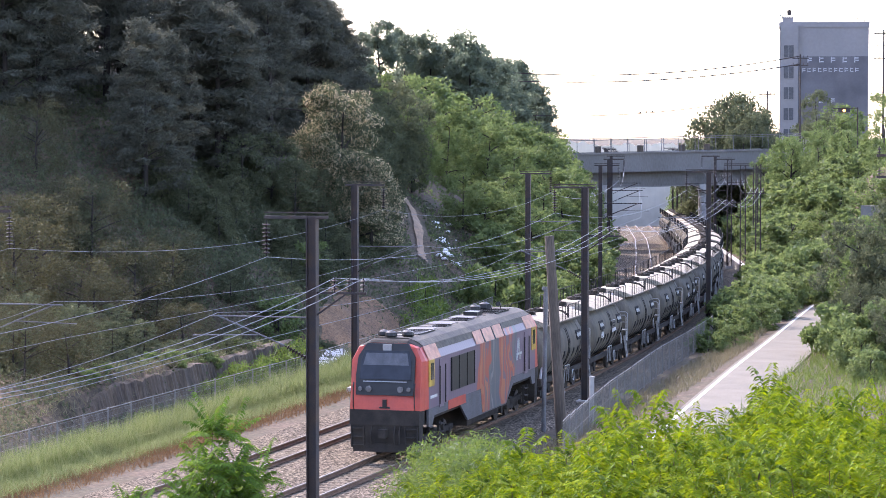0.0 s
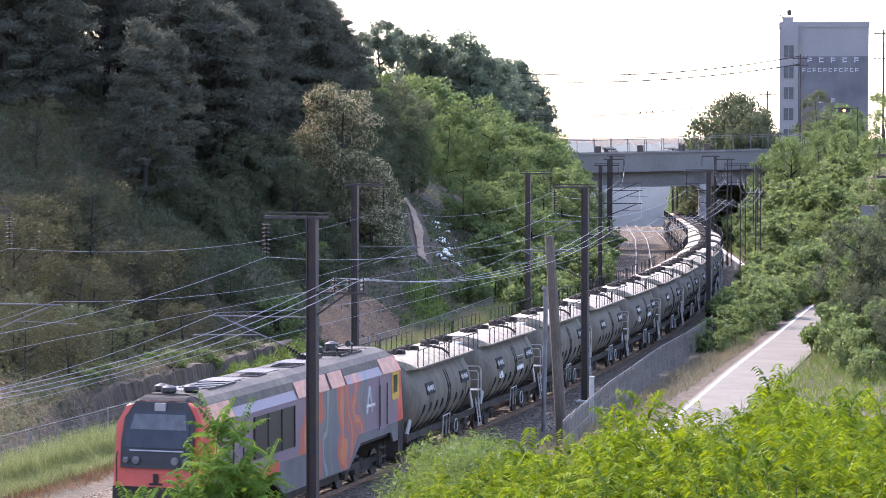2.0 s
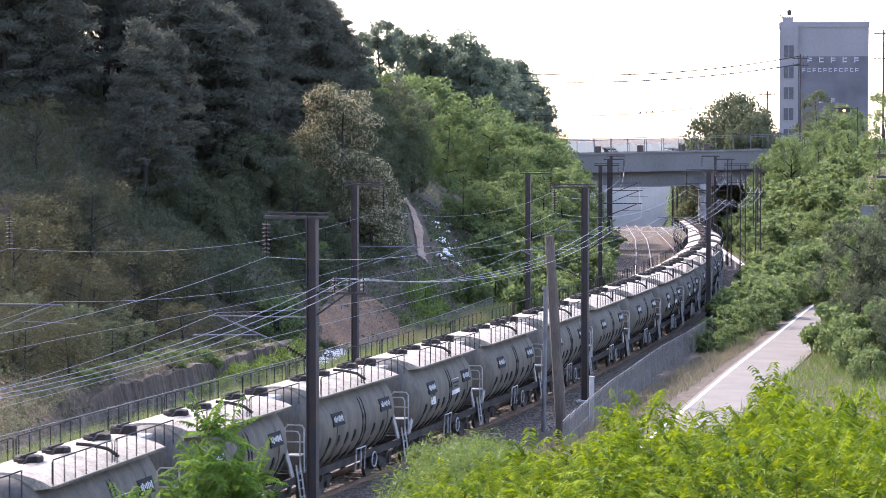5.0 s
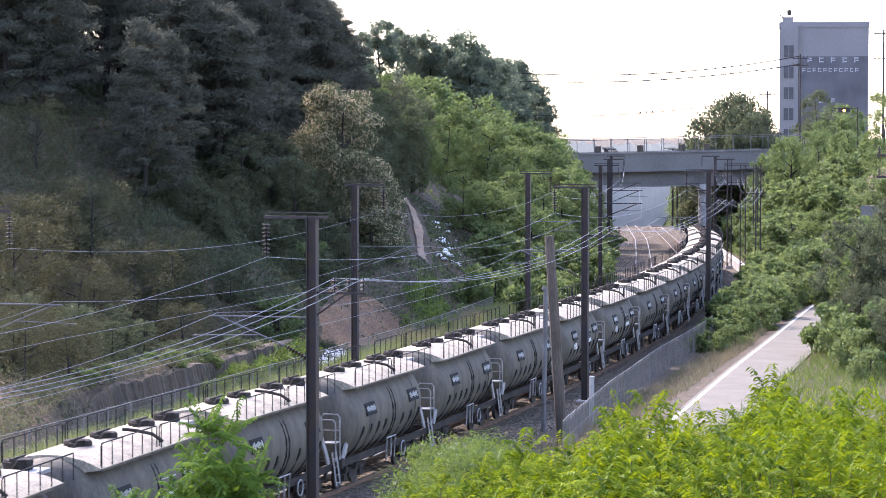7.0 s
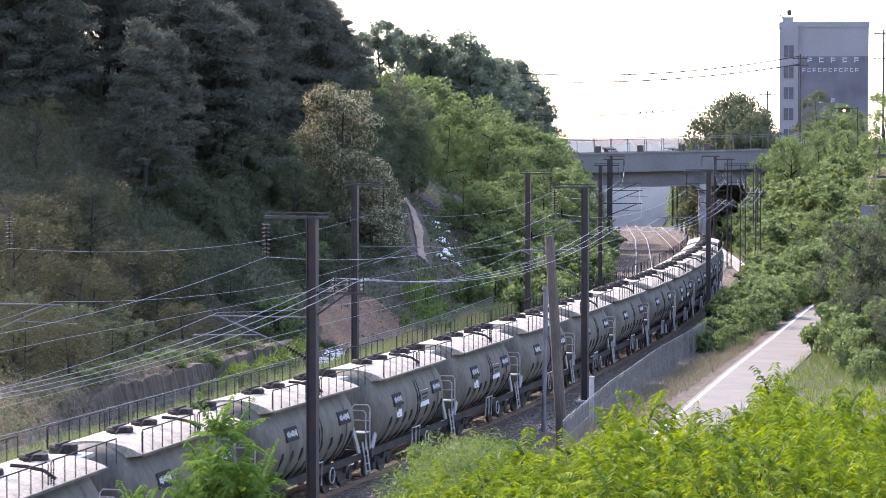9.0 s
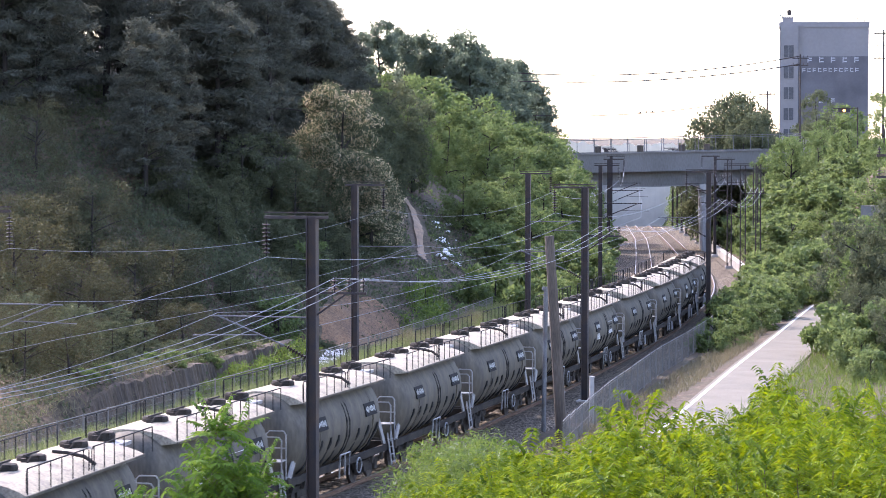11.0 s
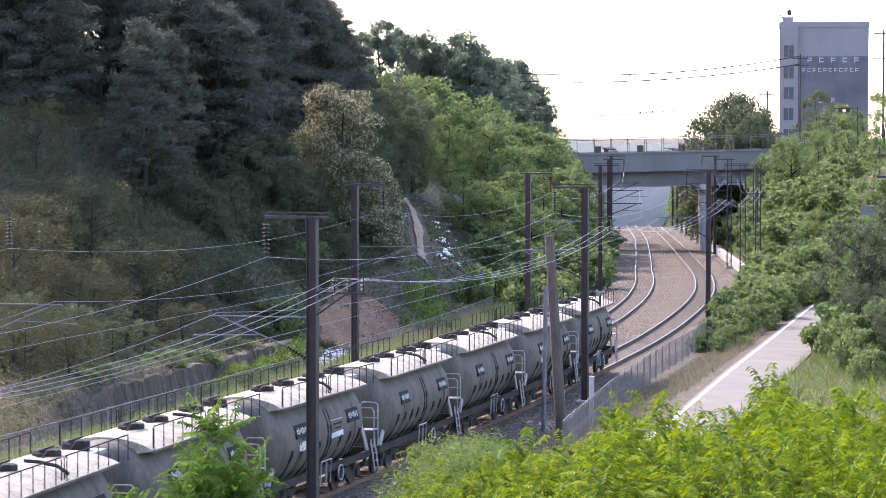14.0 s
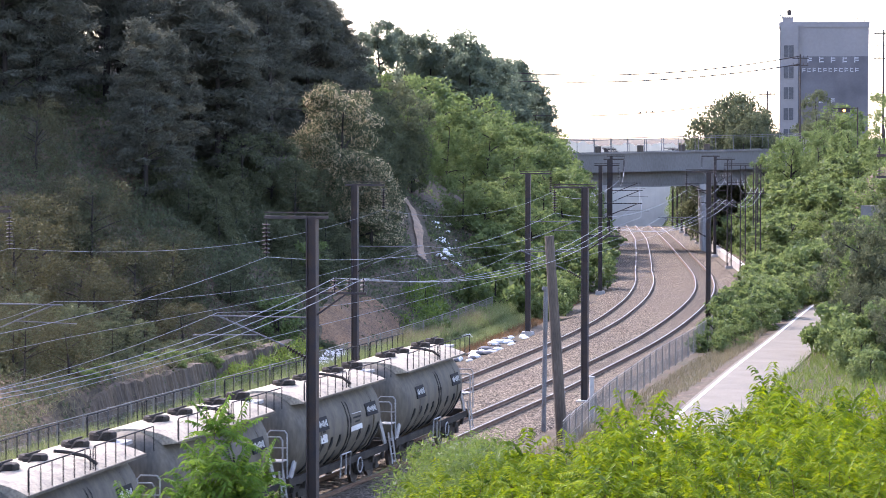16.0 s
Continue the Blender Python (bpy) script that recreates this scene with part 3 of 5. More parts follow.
    bogie(w, -3.4)
    return w


def livery():
    """Side paint of the locomotive: violet, with wavy orange, teal and grey bands along its length."""
    m = material("violet_side_paint", (0.20, 0.15, 0.27), 0.42, vary=0.08, scale=1.2, fine=12, bump=0.03, other=(0.15, 0.12, 0.20))
    nt, N = m.node_tree, m.node_tree.nodes
    L = nt.links.new
    bs = N["Principled BSDF"]
    violet = bs.inputs["Base Color"].links[0].from_socket
    tc, sep = N.new("ShaderNodeTexCoord"), N.new("ShaderNodeSeparateXYZ")
    L(tc.outputs["Object"], sep.inputs[0])
    wave = N.new("ShaderNodeTexNoise")
    mp = N.new("ShaderNodeMapping")
    mp.inputs["Scale"].default_value = (0.55, 0.2, 0.4)
    L(tc.outputs["Object"], mp.inputs[0])
    L(mp.outputs[0], wave.inputs[0])
    wave.inputs["Scale"].default_value, wave.inputs["Detail"].default_value = 1.5, 1.2
    ad = N.new("ShaderNodeMath")
    ad.operation = "MULTIPLY_ADD"
    L(wave.outputs[0], ad.inputs[0])
    ad.inputs[1].default_value = 2.6
    L(sep.outputs[0], ad.inputs[2])
    mr = N.new("ShaderNodeMapRange")
    mr.inputs[1].default_value, mr.inputs[2].default_value = -8.3, 11.7
    L(ad.outputs[0], mr.inputs[0])
    ramp = N.new("ShaderNodeValToRGB")
    cr = ramp.color_ramp
    cr.interpolation = "CONSTANT"
    red, org, teal, grey, vio, pale = (0.34, 0.08, 0.045), (0.40, 0.14, 0.065), (0.085, 0.105, 0.115), (0.13, 0.12, 0.12), (0.15, 0.108, 0.135), (0.2, 0.195, 0.19)
    stops = [(0.0, vio), (0.21, teal), (0.222, grey), (0.232, vio), (0.24, red), (0.25, vio), (0.257, org), (0.268, red), (0.276, vio), (0.285, red), (0.293, org), (0.302, vio), (0.31, red),
             (0.322, vio), (0.335, org), (0.35, red), (0.36, vio), (0.37, teal), (0.385, grey), (0.395, teal), (0.41, pale), (0.418, teal), (0.43, grey), (0.445, red), (0.458, vio), (0.468, org), (0.478, grey), (0.49, red), (0.502, org), (0.512, red), (0.528, vio)]
    while len(cr.elements) < len(stops):
        cr.elements.new(0.9)
    for e, (p, c) in zip(cr.elements, stops):
        e.position, e.color = p, (*c, 1)
    L(mr.outputs[0], ramp.inputs[0])
    fine = N.new("ShaderNodeTexWave")
    fine.inputs["Scale"].default_value, fine.inputs["Distortion"].default_value = 1.1, 3.0
    mp2 = N.new("ShaderNodeMapping")
    mp2.inputs["Scale"].default_value = (1, 0.1, 0.25)
    L(tc.outputs["Object"], mp2.inputs[0])
    L(mp2.outputs[0], fine.inputs[0])
    mx = N.new("ShaderNodeMix")
    mx.data_type = "RGBA"
    mx.blend_type = "MULTIPLY"
    mx.inputs[0].default_value = 0.1
    L(ramp.outputs[0], mx.inputs[6])
    L(fine.outputs[0], mx.inputs[7])
    L(mx.outputs[2], bs.inputs["Base Color"])
    return m


def loco():
    """Diesel locomotive with a cab at each end; x forward."""
    lo = thing("diesel_locomotive", "red, black and violet diesel locomotive with striped painted sides", "locomotive")
    M_SIDE = livery()
    M_RED = material("red_orange_paint", (0.50, 0.075, 0.045), 0.4, vary=0.08, scale=1.5, fine=12, bump=0.03, other=(0.36, 0.055, 0.04))
    M_BLK = material("black_paint", (0.016, 0.0155, 0.015), 0.45, vary=0.1, bump=0.02)
    M_GLASS = material("dark_window_glass", (0.02, 0.022, 0.028), 0.12, bump=0, vary=0.02, spec=0.35)
    M_REFLECT = material("pale_sun_blind", (0.10, 0.105, 0.115), 0.6, bump=0)
    M_ROOF = material("grey_roof_paint", (0.1, 0.084, 0.062), 0.6, vary=0.3, scale=0.8, fine=6, other=(0.045, 0.04, 0.034), spec=0.15)
    M_YEL = material("yellow_paint", (0.50, 0.32, 0.05), 0.45, bump=0.02)
    M_PEACH = material("salmon_paint", (0.50, 0.20, 0.11), 0.45, bump=0.02)
    M_SKIRT = material("grey_skirt_paint", (0.10, 0.10, 0.11), 0.6, scale=1.5, other=(0.07, 0.065, 0.06))
    M_LENS = material("headlight_lens", (0.16, 0.155, 0.15), 0.25, bump=0)
    sec = [(-1.47, 1.75), (-1.47, 3.5), (-1.2, 3.98), (-0.72, 4.22), (0.72, 4.22), (1.2, 3.98), (1.47, 3.5), (1.47, 1.75)]
    part("body_shell", Build().loft([[(x, y, z) for y, z in sec] for x in (-8.7, -4, 0, 4, 8.7)]), M_SIDE, lo, "violet body side with orange and teal painted bands")
    skirt = Build()
    for sy in (-1, 1):
        prof = [(-8.7, 1.75), (-8.7, 1.1), (-8.2, 1.1), (-7.9, 1.45), (-4.6, 1.45), (-3.4, 0.75), (2.9, 0.75), (4.1, 1.45), (7.9, 1.45), (8.2, 1.1), (8.7, 1.1), (8.7, 1.75)]
        n = len(prof)
        skirt.add([(x, sy * 1.465, z) for x, z in prof] + [(x, sy * 1.38, z) for x, z in prof], [tuple(range(n)), tuple(range(2 * n - 1, n - 1, -1))] + [(i, (i + 1) % n, n + (i + 1) % n, n + i) for i in range(n)])
    part("side_skirt", skirt, M_SKIRT, lo, "dirty grey lower skirt with bogie cut-outs")
    for sy in (-1, 1):
        part("lower_panel", Build().add([(-4.3, sy * 1.475, 1.78), (-3.3, sy * 1.475, 0.8), (0.6, sy * 1.475, 0.8), (0.9, sy * 1.475, 1.78), (-4.3, sy * 1.45, 1.78), (-3.3, sy * 1.45, 0.8), (0.6, sy * 1.45, 0.8), (0.9, sy * 1.45, 1.78)], [(0, 3, 2, 1) if sy < 0 else (0, 1, 2, 3), (4, 5, 6, 7), (0, 1, 5, 4), (1, 2, 6, 5), (2, 3, 7, 6), (3, 0, 4, 7)]), M_SIDE, lo, "painted bands running down the skirt")
        part("lower_panel", Build().box((4.6, sy * 1.46, 1.62), (2.6, 0.03, 0.34)), M_RED, lo, "orange lower band")
    part("frame", Build().box((0, 0, 1.5), (18.2, 2.6, 0.4)), M_UNDER, lo)
    # raised front and rear cabs
    def nose(sg):
        rings = []
        for x, rake, w in ((8.7, 0.0, 1.0), (9.15, 0.35, 0.99), (9.62, 1.0, 0.93)):
            rings.append([(sg * (x - rake * 0.5 * max(0, z - 2.5) / 1.7), y * w, (z if z < 4 else 4.22 - 0.12 * rake)) for y, z in sec])
        if sg < 0:
            rings = [r[::-1] for r in rings]
        n = part("cab", Build().loft(rings), M_RED, lo, "red-orange cab end")
        def on_front(pts, mat, name, off, parent, label=""):
            v = []
            for o in (off, off - 0.05):
                v += [(sg * (9.62 + o - 0.5 * max(0, z - 2.5) / 1.7), y, z) for y, z in pts]
            k = len(pts)
            f = [tuple(range(k)), tuple(range(2 * k - 1, k - 1, -1))] + [((i + 1) % k, i, k + i, k + (i + 1) % k) for i in range(k)]
            if sg < 0:
                f = [q[::-1] for q in f]
            return part(name, Build().add(v, f), mat, parent, label)
        cap = []
        for x, rake in ((8.65, 0.0), (9.15, 0.35), (9.6, 1.0)):
            cap.append([(sg * (x - rake * 0.5 * (4.2 - 2.5) / 1.7), y, 4.255 - 0.12 * rake - (0.5 * (abs(y) - 0.72) if abs(y) > 0.72 else 0)) for y in (-1.22, -0.72, 0.72, 1.22)])
        part("cab_roof", Build().loft([r if sg > 0 else r[::-1] for r in cap], False, False), M_SPOT, n, "black cab roof")
        mask = on_front([(-1.12, 2.3), (1.12, 2.3), (1.16, 3.0), (1.12, 3.66), (0.82, 4.12), (-0.82, 4.12), (-1.12, 3.66), (-1.16, 3.0)], M_BLK, "front_mask", 0.03, n, "black front surround")
        ws = on_front([(-1.0, 2.86), (1.0, 2.86), (0.98, 3.5), (0.86, 3.86), (-0.86, 3.86), (-0.98, 3.5)], M_GLASS, "windscreen", 0.045, n, "dark wide windscreen")
        # pale panel painted as the sky's reflection in the upper glass
        on_front([(-0.9, 3.36), (0.9, 3.36), (0.8, 3.78), (-0.8, 3.78)], M_REFLECT, "sun_blind", 0.055, n, "pale sky reflection painted on the upper windscreen")
        on_front([(-0.85, 2.77), (0.85, 2.77), (0.85, 2.8), (-0.85, 2.8)], M_GALV, "wiper_rail", 0.06, n)
        for y in (-0.95, -0.62, 0.62, 0.95):
            r = 0.115 if abs(y) < 0.8 else 0.085
            b = Build().tube([(sg * 9.62, y, 2.52), (sg * 9.69, y, 2.52), (sg * 9.70, y, 2.52)], [r, r, r * 0.6], 16)
            part("headlight", b, M_LENS, n, "round clear headlight")
        part("emblem", Build().box((sg * 9.63, 0, 2.02), (0.04, 0.16, 0.26)).box((sg * 9.63, 0, 1.86), (0.04, 0.42, 0.06)), M_BLK, n, "small dark emblem")
        part("top_lamp", Build().box((sg * 9.22, 0, 3.98), (0.12, 0.34, 0.22)), M_GALV, n)
        pb = Build().box((sg * 9.3, 0, 1.5), (0.7, 2.75, 0.55)).box((sg * 9.35, 0, 0.85), (0.5, 2.7, 0.8)).box((sg * 9.55, 0, 0.42), (0.16, 2.5, 0.3))
        for y in (-1.05, 1.05):
            for z in (0.5, 0.8, 1.1):
                pb.box((sg * 9.6, y, z), (0.22, 0.45, 0.04))
            pb.box((sg * 9.6, y * 0.78, 0.8), (0.2, 0.04, 0.75)).box((sg * 9.6, y * 1.22, 0.8), (0.2, 0.04, 0.75))
        pb.box((sg * 9.75, 0, 0.95), (0.5, 0.28, 0.3))
        for y in (-0.5, 0.4, 0.6):
            pb.tube([(sg * 9.62, y, 1.2), (sg * 9.75, y, 0.9), (sg * 9.7, y, 0.55)], 0.035, 6)
        part("pilot", pb, M_UNDER, n, "black buffer beam, hoses and snow plough")
        for y in (-1.2, 1.2):
            part("grab_rail", Build().tube([(sg * 9.66, y, 1.75), (sg * 9.74, y, 1.9), (sg * 9.74, y, 2.6), (sg * 9.66, y, 2.75)], 0.025, 6), M_BLK, n)
        for sy in (-1, 1):
            part("corner_panel", Build().add([(sg * 8.72, sy * 1.485, 3.5), (sg * 7.0, sy * 1.485, 3.5), (sg * 7.0, sy * 1.24, 4.0), (sg * 8.72, sy * 1.24, 4.0)], [(0, 1, 2, 3)] if sg * sy < 0 else [(3, 2, 1, 0)]), M_PEACH, n)
            y_ = part("window_surround", Build().box((sg * 8.35, sy * 1.475, 3.02), (0.75, 0.05, 0.95)), M_YEL, n, "yellow painted cab window surround")
            part("cab_window", Build().box((sg * 8.3, sy * 1.5, 3.08), (0.42, 0.03, 0.6)), M_GLASS, y_)
            d = part("cab_door", Build().box((sg * 6.9, sy * 1.475, 2.55), (0.62, 0.03, 1.75)), M_SIDE, n, "violet side door")
            for xr in (6.5, 7.3):
                part("door_rail", Build().tube([(sg * xr, sy * 1.53, 1.8), (sg * xr, sy * 1.53, 3.2)], 0.025, 6), M_BLK, d)
            st = Build()
            for z in (0.45, 0.75, 1.05):
                st.box((sg * 6.9, sy * 1.42, z), (0.6, 0.2, 0.05))
            st.box((sg * 7.2, sy * 1.42, 0.8), (0.05, 0.1, 0.8)).box((sg * 6.6, sy * 1.42, 0.8), (0.05, 0.1, 0.8))
            part("steps", st, M_UNDER, n)
    nose(1)
    nose(-1)
    for sy in (-1, 1):
        g = part("radiator_grille", Build().box((3.75, sy * 1.475, 2.72), (3.6, 0.04, 1.25)), M_BLK, lo, "black radiator grille in three bays")
        for x in (2.0, 3.15, 4.35, 5.5):
            part("grille_frame", Build().box((x, sy * 1.5, 2.72), (0.07, 0.03, 1.25)), M_SPOT, g)
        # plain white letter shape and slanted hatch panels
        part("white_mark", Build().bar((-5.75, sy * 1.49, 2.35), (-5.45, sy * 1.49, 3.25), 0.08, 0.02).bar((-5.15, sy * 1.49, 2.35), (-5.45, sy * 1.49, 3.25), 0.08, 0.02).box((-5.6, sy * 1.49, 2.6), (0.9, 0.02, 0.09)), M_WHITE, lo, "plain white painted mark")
        part("white_mark", Build().box((8.0, sy * 1.478, 2.15), (0.95, 0.012, 0.1)), M_WHITE, lo, "plain pale painted bar")
        for x0, x1 in ((1.6, 0.3), (0.1, -1.4), (-1.6, -3.0)):
            q = Build().add([(x0, sy * 1.49, 3.52), (x1, sy * 1.49, 3.52), (x1 - 0.1, sy * 1.245, 4.0), (x0 - 0.1, sy * 1.245, 4.0)], [(0, 1, 2, 3) if sy < 0 else (3, 2, 1, 0)])
            h = part("roof_hatch", q, M_PEACH, lo, "salmon painted slanted hatch")
            part("hatch_seal", Build().bar((x1, sy * 1.495, 3.52), (x1 - 0.1, sy * 1.23, 4.01), 0.1, 0.02), M_BLK, h)
    roof = part("roof", Build().loft([[(x, y, z) for y, z in ((-1.33, 3.78), (-1.22, 4.01), (-0.98, 4.17), (-0.6, 4.29), (0.6, 4.29), (0.98, 4.17), (1.22, 4.01), (1.33, 3.78), (1.1, 3.7), (-1.1, 3.7))][::-1] for x in (-8.6, 0, 8.6)]), M_ROOF, lo, "grey panelled roof")
    for k in range(15):
        part("roof_seam", Build().box((-7.8 + k * 1.1, 0, 4.29), (0.04, 1.2, 0.02)), M_BLK, roof)
    for x, l, y, w in ((6.0, 2.2, 0.15, 1.0), (2.6, 0.9, 0.3, 0.6), (-0.8, 1.2, 0.2, 0.8), (-5.2, 1.0, 0.1, 1.2), (-6.4, 1.0, 0.1, 1.2)):
        v = part("roof_vent", Build().box((x, y, 4.29), (l, w, 0.07)), M_BLK, roof, "black louvred roof vent")
        for k in range(4):
            part("louvre", Build().box((x - l * 0.375 + k * l * 0.25, y, 4.335), (0.05, w * 0.95, 0.02)), M_SPOT, v)
    for x, y in ((8.0, 0.45), (8.0, -0.5), (8.4, -0.1)):
        part("roof_dome", Build().tube([(x, y, 4.2), (x, y, 4.35), (x, y, 4.46), (x, y, 4.52)], [0.14, 0.24, 0.22, 0.06], 12), M_BLK, roof, "small black roof dome")
    for x in (-5.4, -7.0):
        part("horn", Build().tube([(x, 0.3, 4.25), (x, 0.3, 4.5), (x + 0.45, 0.3, 4.55)], [0.05, 0.05, 0.11], 8), M_BLK, roof)
        part("roof_dome", Build().tube([(x + 0.5, -0.3, 4.2), (x + 0.5, -0.3, 4.4), (x + 0.5, -0.3, 4.55), (x + 0.5, -0.3, 4.62)], [0.16, 0.26, 0.24, 0.08], 12), M_BLK, roof, "small black roof dome")
    for x in (7.2, 4.3, 1.2, -2.2):
        part("roof_panel", Build().box((x, -0.1, 4.3), (1.25, 1.05, 0.02)), M_SKIRT, roof, "bolted dull roof panel")
    part("exhaust", Build().box((-3.4, 0, 4.34), (0.9, 0.6, 0.22)), M_BLK, roof)
    part("fuel_tank", Build().box((-0.3, 0, 0.85), (5.2, 2.5, 0.8)), M_UNDER, lo, "dark fuel tank under the frame")
    bogie(lo, 6.0, 1.85, 3)
    bogie(lo, -6.0, 1.85, 3)
    return lo


WAGON = wagon()
WAGONS = [WAGON] + [copy_thing(WAGON, Matrix()) for _ in range(19)]
M_BOARD = material("white_sign_board", (0.55, 0.54, 0.51), 0.7, scale=3, other=(0.38, 0.37, 0.35))
for i in (1, 4, 9, 10, 15, 18):
    for x, wd, h in ((2.4, 0.62, 0.75), (-0.9, 1.25, 0.6)):
        bd = part("sign_board", Build().box((x, 1.43, 2.35), (wd, 0.04, h), Matrix.Rotation(0.1, 4, "X")), M_BOARD, WAGONS[i], "white board with dark unreadable marks")
        for k in range(3):
            part("board_mark", Build().box((x - wd * 0.1, 1.455, 2.5 - k * 0.15), (wd * (0.6, 0.4, 0.5)[k], 0.02, 0.06), Matrix.Rotation(0.1, 4, "X")), M_SPOT, bd)
LOCO = loco()
LOCO.scale = (1.025, 1, 1.06)


def at_s(s, half):
    a, b = along(s - half), along(s + half)
    d = a - b
    c = (a + b) / 2
    return pose(c.x, c.y, c.z, 0, -math.degrees(math.atan2(d.z, math.hypot(d.x, d.y))), math.degrees(math.atan2(d.y, d.x)))




# ---- plants ----
def leaf_cloud(name, pts, size, mat, rng, long=1.0, up=0.3, width=0.55):
    """Many small folded leaves at the points."""
    n = len(pts)
    d = rng.normal(size=(n, 3))
    d[:, 2] += up
    d /= np.linalg.norm(d, axis=1)[:, None]
    a = np.cross(d, rng.normal(size=(n, 3)))
    a /= np.linalg.norm(a, axis=1)[:, None] + 1e-9
    nn = np.cross(d, a)
    s = size * rng.uniform(0.6, 1.3, (n, 1))
    root, tip = pts - d * s * 0.5 * long, pts + d * s * 0.5 * long
    w = a * s * width * 0.5
    v = np.stack([root + w + nn * s * min(0.1, width * 0.3), root - w, tip], 1).reshape(-1, 3)
    me = bpy.data.meshes.new(name)
    me.vertices.add(n * 3)
    me.vertices.foreach_set("co", v.ravel())
    me.loops.add(n * 3)
    me.loops.foreach_set("vertex_index", np.arange(n * 3))
    me.polygons.add(n)
    me.polygons.foreach_set("loop_start", np.arange(n) * 3)
    me.polygons.foreach_set("loop_total", np.full(n, 3))
    me.materials.append(mat)
    me.update(calc_edges=True)
    return me


def lump_points(rng, centres, radii, per, squash=0.75):
    out = []
    for c, r in zip(centres, radii):
        d = rng.normal(size=(per, 3))
        d /= np.linalg.norm(d, axis=1)[:, None]
        q = d * r * rng.uniform(0.35, 1.05, (per, 1)) ** 0.6
        q[:, 2] *= squash
        out.append(c + q)
    return np.concatenate(out)


def crown_lumps(rng, n, R, z0, z1, shape):
    """Centres of lumps inside an envelope; shape(t) gives the radius share at height t."""
    t = rng.uniform(0, 1, n)
    a = rng.uniform(0, 6.283, n)
    rad = R * np.array([shape(k) for k in t]) * np.sqrt(rng.uniform(0.15, 1, n))
    return np.stack([rad * np.cos(a), rad * np.sin(a), z0 + t * (z1 - z0)], 1)


def plant(name, label, category, rng, H, R, z0, lumps, per, leaf, mat, shape, trunk=0.2, squash=0.7, lump_r=0.3, long=1.0, width=0.55, group="", blossom=None):
    ob = thing(name, label, category, None, group)
    c = crown_lumps(rng, lumps, R, z0, H, shape)
    rr = R * lump_r * rng.uniform(0.6, 1.3, lumps)
    b = Build()
    bend = rng.normal(size=2) * 0.03 * H
    top = Vector((bend[0], bend[1], H * 0.85))
    b.tube([(0, 0, -0.6), (bend[0] * 0.3, bend[1] * 0.2, H * 0.35), top], [trunk, trunk * 0.75, trunk * 0.2], 8)
    for k in (c[:: max(1, lumps // 9)] if trunk > 0.035 else ()):
        z = max(0.25 * H, k[2] - 0.35 * np.hypot(k[0], k[1]) - 0.3)
        f = z / (H * 0.85)
        b.tube([(bend[0] * f, bend[1] * f, z), (k[0] * 0.5, k[1] * 0.5, (z + k[2]) / 2 + 0.1), k], [trunk * 0.45, trunk * 0.28, trunk * 0.1], 5)
    part("trunk", b, M_BARK, ob, "", True)
    part("crown", leaf_cloud("crown", lump_points(rng, c, rr, per, squash), leaf, mat, rng, long, 0.3, width), None, ob)
    if blossom:
        up = c[c[:, 2] > z0 + 0.12 * (H - z0)]
        p = lump_points(rng, up, rr[: len(up)] * 1.08, int(per * 0.7), squash)
        part("blossom", leaf_cloud("blossom", p, leaf * 0.9, blossom, rng, 1.4, 0.3, 0.25), None, ob, "cream hanging catkins")
    return ob


def frond(b_pts, faces, root, out, up, length, rng, pairs=8, leaflet=0.085, droop=0.5, width=1.0):
    """One pinnate leaf: paired leaflets along a drooping stalk."""
    side = out.cross(Vector((0, 0, 1))).normalized()
    last = None
    for k in range(pairs + 1):
        t = (k + 1.5) / (pairs + 1.5)
        p = root + out * (length * t) + Vector((0, 0, length * (up * t - droop * t * t)))
        n0 = len(b_pts)
        b_pts += [p, p + Vector((0, 0, -0.006))]
        if last is not None:
            faces.append((last, n0, n0 + 1))
        last = n0
        for sg in ((-1, 1) if k < pairs else (0,)):
            d = (side * sg + out * (0.5 if sg else 1.0) + Vector((0, 0, -0.2 + rng.normal() * 0.15))).normalized()
            w = d.cross(Vector((rng.normal() * 0.3, rng.normal() * 0.3, 1))).normalized()
            l = leaflet * (1.15 - 0.6 * abs(t - 0.45)) * rng.uniform(0.85, 1.15)
            n = len(b_pts)
            b_pts += [p + d * l * 0.45 + w * l * 0.2 * width, p + d * l - Vector((0, 0, l * 0.25)), p + d * l * 0.45 - w * l * 0.2 * width]
            faces += [(n0, n, n + 1), (n0, n + 1, n + 2)]


